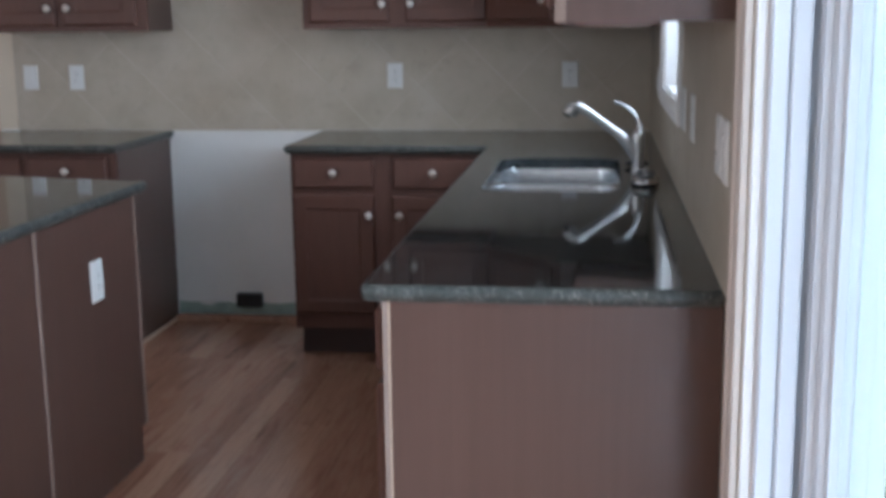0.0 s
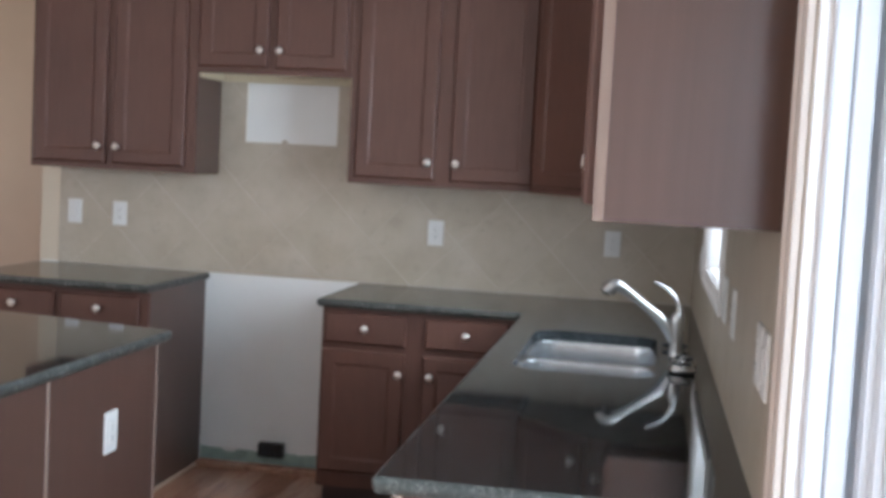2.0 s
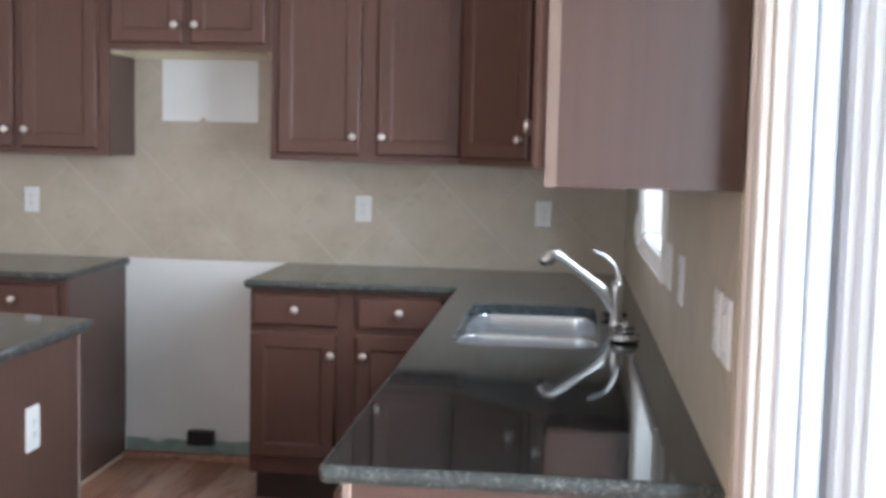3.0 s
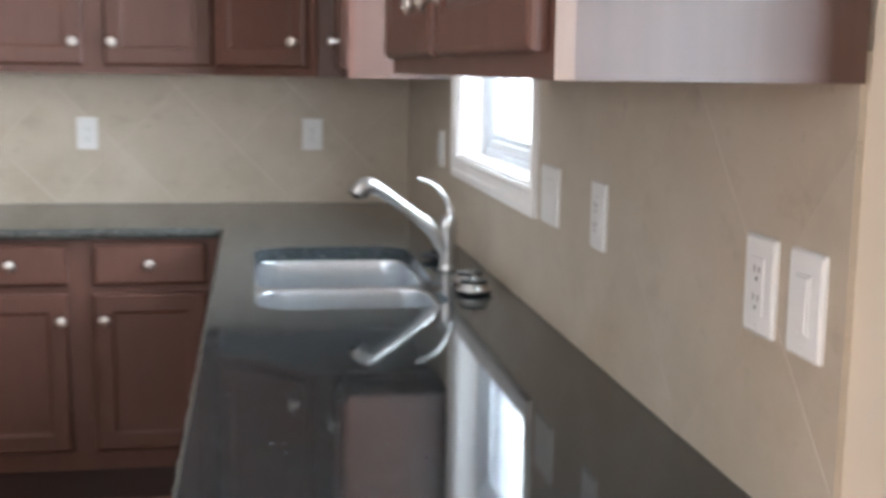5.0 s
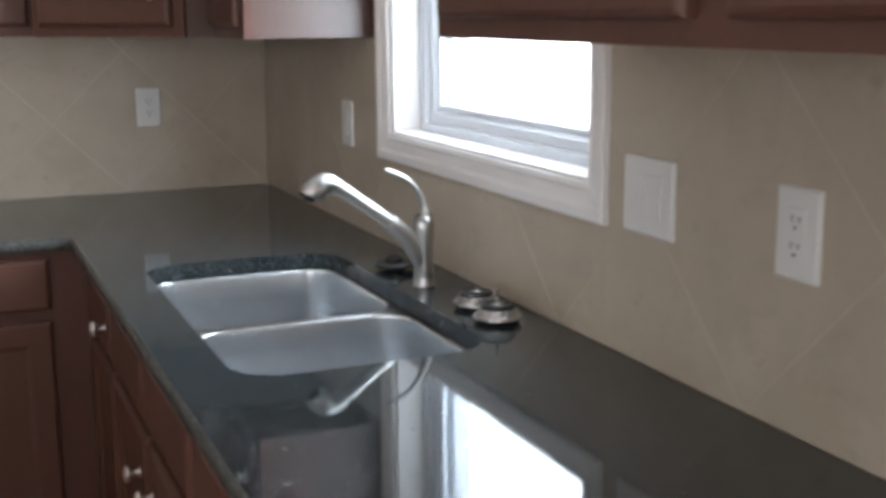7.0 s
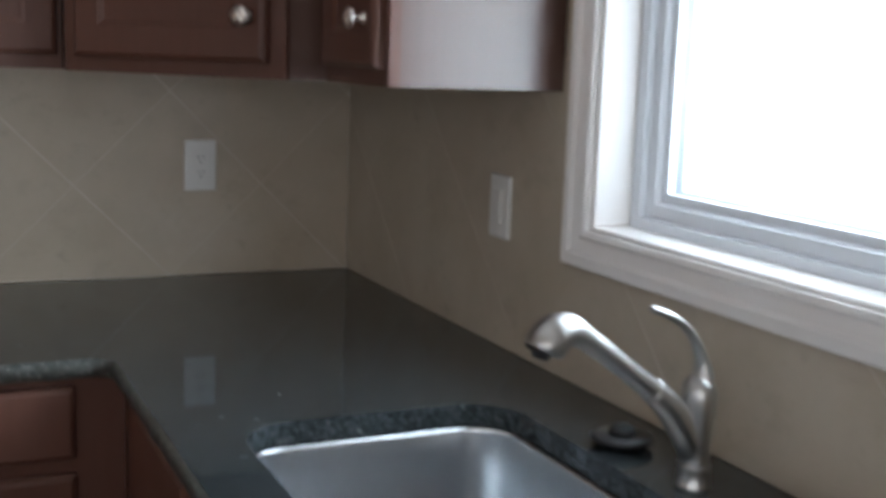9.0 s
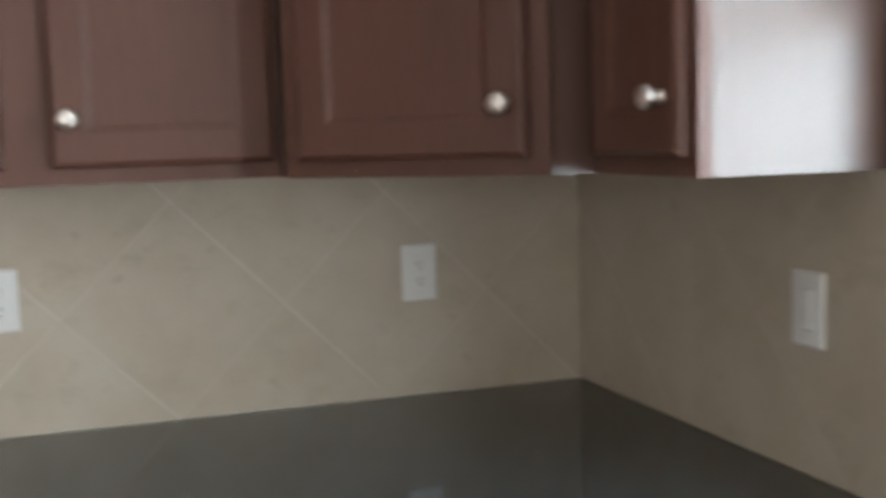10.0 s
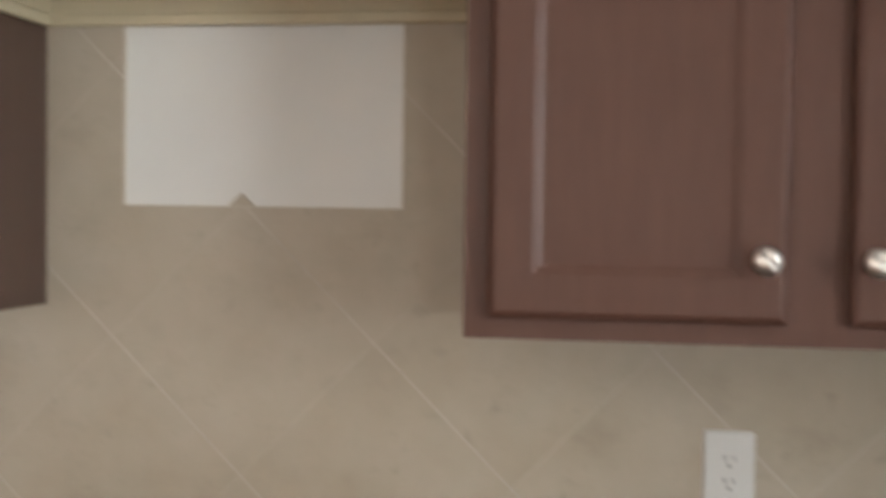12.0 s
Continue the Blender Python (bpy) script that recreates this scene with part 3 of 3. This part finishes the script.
end_base = base_cabinet("base_cabinet", E_ROT(-1.976), 1.214, "dark cherry peninsula end cabinet with a plain end panel", [(0.020, 0.590, 0.30), (0.620, 1.194, 0.9)], [(0.020, 0.590, 0.56), (0.620, 1.194, 0.65)], side_top=0.66)
part("end_panel", boxed(1.2145, 1.222, -FACE + 0.016, 0.006, 0.0, BASE_H), CABINET_SIDE, end_base, "plain brown veneered end panel")
part("edge_strip", boxed(1.2145, 1.223, -FACE + 0.001, -FACE + 0.0125, 0.0, BASE_H), DULL_EDGE, end_base, "brown unfinished wood edge strip")
part("edge_bead", boxed(1.2145, 1.224, -FACE + 0.0128, -FACE + 0.0156, 0.0, BASE_H), RAW_EDGE, end_base, "thin pale wood bead")


# ---- stone tops ----
TOP_Z, SLAB = 0.914, 0.034


def dense(poly, step=0.012):
    out = []
    for i, a in enumerate(poly):
        b = poly[(i + 1) % len(poly)]
        n = max(1, round(math.dist(a, b) / step))
        out += [(a[0] + (b[0] - a[0]) * k / n, a[1] + (b[1] - a[1]) * k / n) for k in range(n)]
    return out


def stone_top(name, outline, label, holes=()):
    """A granite slab with a rough chiselled edge. The outline runs counter-clockwise."""
    line = dense(outline)
    top = inset(line, 0.008)
    bm = bmesh.new()
    fill(bm, [top, *holes], TOP_Z)
    fill(bm, [inset(line, 0.012), *holes], TOP_Z - SLAB)
    for h in holes:
        skin(bm, [[(x, y, TOP_Z) for x, y in h], [(x, y, TOP_Z - SLAB) for x, y in h]])
    ob = part(name, bm, GRANITE)
    tagged(ob, label, "countertop", "stone countertops")
    bm = bmesh.new()
    rings = []
    for d, z, rough in ((0.008, TOP_Z, 0), (0.003, TOP_Z - 0.003, 0.0010), (0.0, TOP_Z - 0.010, 0.0022), (0.0005, TOP_Z - 0.020, 0.0026), (0.004, TOP_Z - 0.028, 0.0022), (0.012, TOP_Z - SLAB, 0.0)):
        ring = []
        for (x, y) in inset(line, d):
            v = noise.noise_vector((x * 38, y * 38, z * 60)) * rough * 1.6
            ring.append((x + v.x, y + v.y, z + v.z * 0.4))
        rings.append(ring)
    skin(bm, rings)
    part("chiselled_edge", bm, GRANITE_EDGE, ob, "rough pale flecked granite edge", smooth=True)
    return ob


SINK = (-0.575, -0.155, -1.952, -1.098)
hole = rounded(SINK[0], SINK[1], SINK[2], SINK[3], 0.085)
stone_top("countertop", [(0.0075, 0.0075), (-1.506, 0.0075), (-1.506, -0.682), (-0.692, -0.682), (-0.672, -0.702), (-0.674, -3.206), (-0.668, -3.212), (0.0075, -3.212)], "polished dark green-black granite corner countertop with sink cutout", holes=[hole[::-1]])
stone_top("countertop", [(-2.232, 0.0075), (-3.090, 0.0075), (-3.090, -0.682), (-2.232, -0.682)], "polished dark granite countertop beside the range space")
stone_top("countertop", [(-1.664, -1.768), (-2.70, -1.560), (-2.70, -3.40), (-1.664, -3.40)], "polished dark granite island countertop")

# ---- island ----
island = thing("kitchen_island", pose(-1.698, -1.800, 0), "dark cherry kitchen island with plain panelled side", "kitchen island")
part("side_panel", boxed(-0.014, 0.0, -0.672, -0.050, 0.0, BASE_H), CABINET_SIDE, island)
part("side_panel", boxed(-0.014, 0.0, -0.0495, -0.014, 0.115, BASE_H), CABINET_SIDE, island)
part("side_panel", boxed(-0.014, 0.0, -1.540, -0.688, 0.0, BASE_H), CABINET_SIDE, island)
for y0, y1, z0 in ((-0.0135, 0.0, 0.115), (-0.6875, -0.6725, 0.0)):
    part("edge_strip", boxed(-0.016, 0.002, y0, y1, z0, BASE_H), DULL_EDGE, island, "thin pale wood edge strip")
part("carcass", boxed(-0.96, -0.0145, -1.54, -0.001, 0.115, BASE_H), CABINET_SIDE, island)
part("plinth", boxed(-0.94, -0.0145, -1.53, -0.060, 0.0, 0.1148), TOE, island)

# ---- sink ----
sink = thing("kitchen_sink", pose(0, 0, TOP_Z - SLAB), "brushed stainless steel double-bowl undermount sink", "sink")
RIM = -0.002
bowls = [(-0.570, -0.160, -1.522, -1.104, 0.20), (-0.570, -0.160, -1.950, -1.544, 0.20)]
bm = bmesh.new()
fill(bm, [rounded(-0.60, -0.13, -1.98, -1.07, 0.09), *[rounded(x0 - 0.004, x1 + 0.004, y0 - 0.004, y1 + 0.004, 0.074, 10)[::-1] for x0, x1, y0, y1, dp in bowls]], RIM)
part("rim", bm, STEEL, sink)
for x0, x1, y0, y1, dp in bowls:
    bm = bmesh.new()
    rings = []
    for d, z, r in ((-0.004, RIM, 0.074), (-0.001, RIM - 0.001, 0.071), (0.001, RIM - 0.003, 0.069), (0.002, RIM - 0.007, 0.067), (0.004, -0.06, 0.062), (0.008, -dp + 0.032, 0.057), (0.010, -dp + 0.020, 0.056), (0.014, -dp + 0.010, 0.052), (0.022, -dp + 0.003, 0.045), (0.034, -dp, 0.036), (0.14, -dp - 0.004, 0.030)):
        rings.append([(x, y, z) for x, y in rounded(x0 + d, x1 - d, y0 + d, y1 - d, r, 10)])
    skin(bm, rings, closed_bottom=True)
    bowl = part("bowl", bm, STEEL, sink, smooth=True)
    bm = bmesh.new()
    lathe(bm, ((0.045, -dp - 0.004), (0.045, -dp - 0.001), (0.040, 0.0005 - dp), (0.034, -dp - 0.003), (0.002, -dp - 0.0035)), 24, Matrix.Translation(((x0 + x1) / 2, (y0 + y1) / 2, 0)))
    part("drain", bm, CHROME, bowl, "round chrome drain", smooth=True)

# ---- tap ----
tap = thing("kitchen_faucet", pose(-0.100, -1.506, TOP_Z), "brushed nickel single-lever faucet with pull-out spout", "faucet")
bm = bmesh.new()
lathe(bm, ((0.0215, 0.0), (0.0220, 0.002), (0.0215, 0.005), (0.0205, 0.007), (0.0200, 0.026), (0.0205, 0.028), (0.0200, 0.030)), 24)
part("base", bm, NICKEL, tap, smooth=True)
bm = bmesh.new()
lathe(bm, ((0.0185, 0.0295), (0.0182, 0.034), (0.0190, 0.060), (0.0212, 0.090), (0.0224, 0.112), (0.0222, 0.124), (0.0196, 0.134), (0.013, 0.141), (0.004, 0.143)), 28)
part("body", bm, NICKEL, tap, smooth=True)
bm = bmesh.new()
tube(bm, smooth_path([((0.0, 0, 0.036), 0.015), ((-0.018, 0, 0.070), 0.0180), ((-0.040, 0, 0.103), 0.0182), ((-0.067, 0, 0.128), 0.0168), ((-0.069, 0, 0.1295), 0.0155)], 5))
part("spout_arm", bm, NICKEL, tap, smooth=True)
bm = bmesh.new()
tube(bm, smooth_path([((-0.069, 0, 0.1295), 0.0146), ((-0.120, 0, 0.167), 0.0136), ((-0.166, 0, 0.1995), 0.0146), ((-0.190, 0, 0.2115), 0.0195), ((-0.208, 0, 0.2085), 0.0238), ((-0.221, 0, 0.197), 0.0242), ((-0.2255, 0, 0.190), 0.0215)], 6), steps=18)
wand = part("pull_out_wand", bm, NICKEL, tap, smooth=True)
bm = bmesh.new()
lathe(bm, ((0.0200, 0.0), (0.0200, 0.005), (0.0120, 0.006), (0.0100, 0.013)), 20, Matrix.Translation((-0.2245, 0, 0.194)) @ pose(0, 0, 0, 0, 196, 0))
part("spray_face", bm, BLACK_PLASTIC, wand, "dark spray outlet", smooth=True)
bm = bmesh.new()
tube(bm, smooth_path([((0.000, 0, 0.118), 0.0165), ((0.004, 0, 0.140), 0.0130), ((0.0005, 0, 0.160), 0.0082), ((-0.010, 0, 0.184), 0.0062), ((-0.030, 0, 0.207), 0.0054), ((-0.052, 0, 0.2205), 0.0052), ((-0.076, 0, 0.2295), 0.0048), ((-0.079, 0, 0.230), 0.002)], 6), flat=1.25)
part("lever", bm, NICKEL, tap, smooth=True)


# ---- small things by the sink ----
def sink_strainer(x, y, pin):
    ob = thing("sink_strainer", pose(x, y, TOP_Z, 0, 0, 20), "chrome sink strainer basket with black rubber stopper" + (" and upright pin" if pin > 0.01 else ""), "strainer", "loose sink strainers")
    bm = bmesh.new()
    lathe(bm, ((0.030, 0.0), (0.037, 0.002), (0.0415, 0.007), (0.0425, 0.011), (0.0405, 0.014), (0.0355, 0.0165), (0.0345, 0.0175), (0.0345, 0.023), (0.0330, 0.0252), (0.0285, 0.0255)), 32)
    part("basket", bm, CHROME, ob, smooth=True)
    for k in range(16):
        a = 2 * math.pi * k / 16
        bm = bmesh.new()
        vs = box(bm, 0.0340, 0.0351, -0.0019, 0.0019, 0.0186, 0.0222, bevel=0.0004)
        bmesh.ops.transform(bm, matrix=Matrix.Rotation(a, 4, "Z"), verts=vs)
        part("vent_slot", bm, SLOT, ob)
    bm = bmesh.new()
    lathe(bm, ((0.0290, 0.0240), (0.0302, 0.0260), (0.0302, 0.0295), (0.0285, 0.0315), (0.0210, 0.0320), (0.0200, 0.0305), (0.0060, 0.0300)), 28)
    part("rubber_stopper", bm, BLACK_PLASTIC, ob, "black rubber stopper", smooth=True)
    bm = bmesh.new()
    lathe(bm, ((0.0125, 0.0302), (0.0125, 0.0320), (0.0040, 0.0330), (0.0019, 0.0340), (0.0019, 0.034 + pin), (0.0026, 0.035 + pin), (0.0019, 0.037 + pin)), 16)
    part("pull_pin", bm, CHROME, ob, smooth=True)
    return ob


sink_strainer(-0.081, -1.706, 0.001)
sink_strainer(-0.090, -1.809, 0.020)
flange = thing("sink_stopper", pose(-0.098, -1.345, TOP_Z), "black rubber sink stopper lying by the faucet", "stopper")
bm = bmesh.new()
lathe(bm, ((0.020, 0.0), (0.022, 0.006), (0.042, 0.009), (0.044, 0.013), (0.040, 0.016), (0.020, 0.018)), 24)
part("disc", bm, BLACK_PLASTIC, flange, smooth=True)
bm = bmesh.new()
lathe(bm, ((0.019, 0.018), (0.017, 0.026), (0.010, 0.031), (0.004, 0.032)), 18)
part("grip", bm, BLACK_PLASTIC, flange, smooth=True)


# ---- plates ----
PLATE_LABELS = {"switch": "white rocker switch plate on the beige stone tile", "outlet": "white two-socket outlet plate on the beige stone tile", "gfci": "wide white two-gang plate beside the window casing"}


def wall_plate(name, m, label, category, kind, width=0.072, height=0.115):
    """An electrical plate centred on the origin in the xz plane, facing -y."""
    ob = thing(name, m, label, category, "electrical plates")
    bm = bmesh.new()
    rings = []
    for d, y in ((0.0, 0.0), (0.0, -0.0035), (0.003, -0.0062), (0.006, -0.0068)):
        rings.append([(x, y, z) for x, z in rounded(-width / 2 + d, width / 2 - d, -height / 2 + d, height / 2 - d, 0.004, 2)])
    skin(bm, rings, closed_bottom=True)
    cover = part("cover", bm, PLATE, ob)
    gangs = (-0.023, 0.023) if width > 0.1 else (0.0,)
    for gx in gangs:
        insert = part("insert", boxed(gx - 0.0165, gx + 0.0165, -0.0085, -0.0060, -0.0335, 0.0335, bevel=0.0012), PLATE, cover)
        if kind == "outlet":
            for cz in (-0.0165, 0.0165):
                for sx, sh in ((-0.0062, 0.0085), (0.0062, 0.0070)):
                    part("slot", boxed(gx + sx - 0.0011, gx + sx + 0.0011, -0.0091, -0.0080, cz - sh / 2 + 0.003, cz + sh / 2 + 0.003), SLOT, cover)
                part("ground_hole", boxed(gx - 0.0024, gx + 0.0024, -0.0091, -0.0080, cz - 0.0105, cz - 0.0058, bevel=0.001), SLOT, cover)
        elif kind == "gfci":
            part("button", boxed(gx - 0.010, gx - 0.001, -0.0098, -0.0080, -0.004, 0.004, bevel=0.0008), PLATE, cover)
            part("button", boxed(gx + 0.001, gx + 0.010, -0.0098, -0.0080, -0.004, 0.004, bevel=0.0008), PLATE, cover)
        else:
            part("rocker", boxed(gx - 0.0145, gx + 0.0145, -0.0115, -0.0080, -0.031, 0.031, bevel=0.0018), PLATE, cover)
    for sz in (-0.0475, 0.0475):
        for gx in gangs:
            part("screw", boxed(gx - 0.0025, gx + 0.0025, -0.0076, -0.0060, sz - 0.0025, sz + 0.0025, bevel=0.001), PLATE, cover)
    return ob


for x, kind in ((-2.920, "switch"), (-2.690, "outlet"), (-1.155, "outlet"), (-0.357, "outlet")):
    wall_plate("wall_outlet" if kind == "outlet" else "light_switch", pose(x, 0, 1.166), PLATE_LABELS[kind], "outlet" if kind == "outlet" else "switch", kind)
for y, kind, width in ((-0.785, "switch", 0.074), (-2.128, "gfci", 0.128), (-2.452, "outlet", 0.078), (-3.092, "outlet", 0.078), (-3.205, "switch", 0.078)):
    wall_plate("light_switch" if kind != "outlet" else "wall_outlet", pose(0, y, 1.168, 0, 0, -90), PLATE_LABELS[kind], "switch" if kind != "outlet" else "outlet", kind, width)
wall_plate("island_outlet", pose(-1.698, -2.118, 0.662, 0, 0, 90), "white outlet plate on the dark island side", "outlet", "outlet", 0.078, 0.122)

# ---- range space ----
range_box = thing("range_outlet", pose(-1.886, WALL_Y, 0.098), "black range outlet box low on the bare wall", "outlet")
part("box_body", boxed(-0.060, 0.060, -0.045, 0, -0.033, 0.033, bevel=0.004), BLACK_PLASTIC, range_box)
part("face", boxed(-0.030, 0.030, -0.050, -0.044, -0.024, 0.024, bevel=0.003), BLACK_PLASTIC, range_box)
bm = bmesh.new()
random.seed(5)
xs = [-2.246 + 0.755 * k / 44 for k in range(45)]
tops = [0.080 + 0.006 * noise.noise((x * 14, 0, 3)) + random.uniform(-0.002, 0.002) for x in xs]
back = [bm.verts.new((x, WALL_Y, 0.0)) for x in xs], [bm.verts.new((x, WALL_Y, z)) for x, z in zip(xs, tops)]
fore = [bm.verts.new((x, WALL_Y - 0.003, 0.0)) for x in xs], [bm.verts.new((x, WALL_Y - 0.003, z)) for x, z in zip(xs, tops)]
for i in range(44):
    bm.faces.new((fore[0][i], fore[0][i + 1], fore[1][i + 1], fore[1][i]))
    bm.faces.new((fore[1][i], fore[1][i + 1], back[1][i + 1], back[1][i]))
strip = structure("baseboard", bm, GREEN_BOARD, "bare green board strip along the unfinished wall", "wall strip")
bm = bmesh.new()
ring = [(-2.10 + (0.055 + 0.012 * math.sin(3 * a)) * math.cos(a), 0.080 + 0.010 * math.sin(a) + 0.004 * math.cos(2 * a)) for a in [2 * math.pi * k / 24 for k in range(24)]]
skin(bm, [[(x, WALL_Y - 0.0032, z) for x, z in ring], [(x, WALL_Y - 0.0055, z) for x, z in ring]], closed_bottom=True)
part("plaster_smear", bm, PLASTER, strip)
part("floor_board", boxed(-2.245, -1.492, WALL_Y - 0.070, WALL_Y - 0.0035, 0.0, 0.024, bevel=0.003), PLANK, strip, "brown wood board at the foot of the wall")

# ---- tiles ----


def clip(poly, axis, limit, keep_above):
    out = []
    for i, a in enumerate(poly):
        b = poly[(i + 1) % len(poly)]
        ia, ib = (a[axis] >= limit) == keep_above, (b[axis] >= limit) == keep_above
        if ia:
            out.append(a)
        if ia != ib:
            t = (limit - a[axis]) / (b[axis] - a[axis])
            out.append((a[0] + (b[0] - a[0]) * t, a[1] + (b[1] - a[1]) * t))
    return out


def clipped(poly, rect):
    for axis, limit, above in ((0, rect[0], True), (0, rect[1], False), (1, rect[2], True), (1, rect[3], False)):
        poly = clip(poly, axis, limit, above)
        if len(poly) < 3:
            return []
    clean = [p for i, p in enumerate(poly) if math.dist(p, poly[i - 1]) > 0.0006]
    area = abs(sum(a[0] * b[1] - b[0] * a[1] for a, b in zip(clean, clean[1:] + clean[:1]))) / 2
    return clean if len(clean) > 2 and area > 2e-5 else []


def tiles(wall, to_world, corner_uv, pitch, rects, lean):
    """Square tiles laid on their corners over the rectangles, cut at their borders. The joints that run down with lean are the wider ones."""
    n = 14
    wide, tight = (pitch - 0.0026) / 2 / math.sqrt(2), (pitch - 0.0011) / 2 / math.sqrt(2)
    rise, fall = (wide, tight) if lean > 0 else (tight, wide)
    step = pitch / math.sqrt(2)
    for i in range(-n, n + 1):
        for j in range(-n, n + 1):
            cu, cv = corner_uv[0] + (i - j) * step, corner_uv[1] + (i + j + 1) * step
            square = [(cu + rise + fall, cv + rise - fall), (cu + rise - fall, cv + rise + fall), (cu - rise - fall, cv - rise + fall), (cu - rise + fall, cv - rise - fall)]
            for rect in rects:
                poly = clipped(square, rect)
                if not poly:
                    continue
                if sum(a[0] * b[1] - b[0] * a[1] for a, b in zip(poly, poly[1:] + poly[:1])) < 0:
                    poly = poly[::-1]
                inner = inset(poly, 0.0008) if poly == square else poly
                bm = bmesh.new()
                tilt = random.uniform(-0.0002, 0.0)
                skin(bm, [[to_world(u, v, 0.008) for u, v in poly], [to_world(u, v, 0.0006) for u, v in poly], [to_world(u, v, tilt) for u, v in inner]], closed_bottom=True)
                part("tile", bm, TILE, wall)


random.seed(11)
PITCH = 0.2955
hole_x0, hole_x1, hole_z0, hole_z1 = -2.078, -1.638, 1.536, 1.83
north_rects = [(-3.000, hole_x0, 0.9147, 1.835), (hole_x1, -0.001, 0.9147, 1.835), (hole_x0, hole_x1, 0.9147, hole_z0)]
tiles(wall_north, lambda u, v, d: (u, d, v), (-0.842, 0.914), PITCH, north_rects, 1)
bm = bmesh.new()
for x0, x1, z0, z1 in north_rects:
    box(bm, x0 + 0.002, x1 - 0.002, 0.0004, WALL_Y - 0.0005, z0 + 0.002, z1 - 0.002)
part("grout", bm, GROUT, wall_north)
east_rects = [(-3.282, -2.010, 0.9147, 1.43), (-2.010, -1.018, 0.9147, 1.112), (-1.018, -0.001, 0.9147, 1.43)]
tiles(wall_east, lambda u, v, d: (d, u, v), (-2.853, 0.914), 0.349, east_rects, -1)
bm = bmesh.new()
for y0, y1, z0, z1 in east_rects:
    box(bm, 0.0004, WALL_X - 0.0005, y0 + 0.002, y1 - 0.002, z0 + 0.002, z1 - 0.002)
part("grout", bm, GROUT, wall_east)
chip = bmesh.new()
skin(chip, [[(-1.908, 0.008, 1.5365), (-1.868, 0.008, 1.5365), (-1.888, 0.008, 1.556)], [(-1.908, 0.0, 1.5365), (-1.868, 0.0, 1.5365), (-1.888, 0.0, 1.556)]], closed_bottom=True)
part("tile", chip, TILE, wall_north)

# ---- floor strips ----
random.seed(21)
LENGTHS = (0.55, 0.80, 1.05, 1.35)
STRIP = 0.0825
strip_mesh = {}
for length in LENGTHS:
    bm = bmesh.new()
    box(bm, -STRIP / 2 + 0.0004, STRIP / 2 - 0.0004, 0.0005, length - 0.0005, -0.0078, 0.0, bevel=0.0009)
    strip_mesh[length] = mesh_of("plank", bm, PLANK)
x = -3.25
while x < -0.05:
    y = 0.125 + random.uniform(0.0, 0.0 if x > -3.1 else 0.5)
    while y > -3.8:
        length = random.choice(LENGTHS)
        ob = new("plank", strip_mesh[length])
        ob.parent = floor
        ob.location = (x, y - length, random.uniform(-0.0002, 0.0001))
        y -= length
    x += STRIP
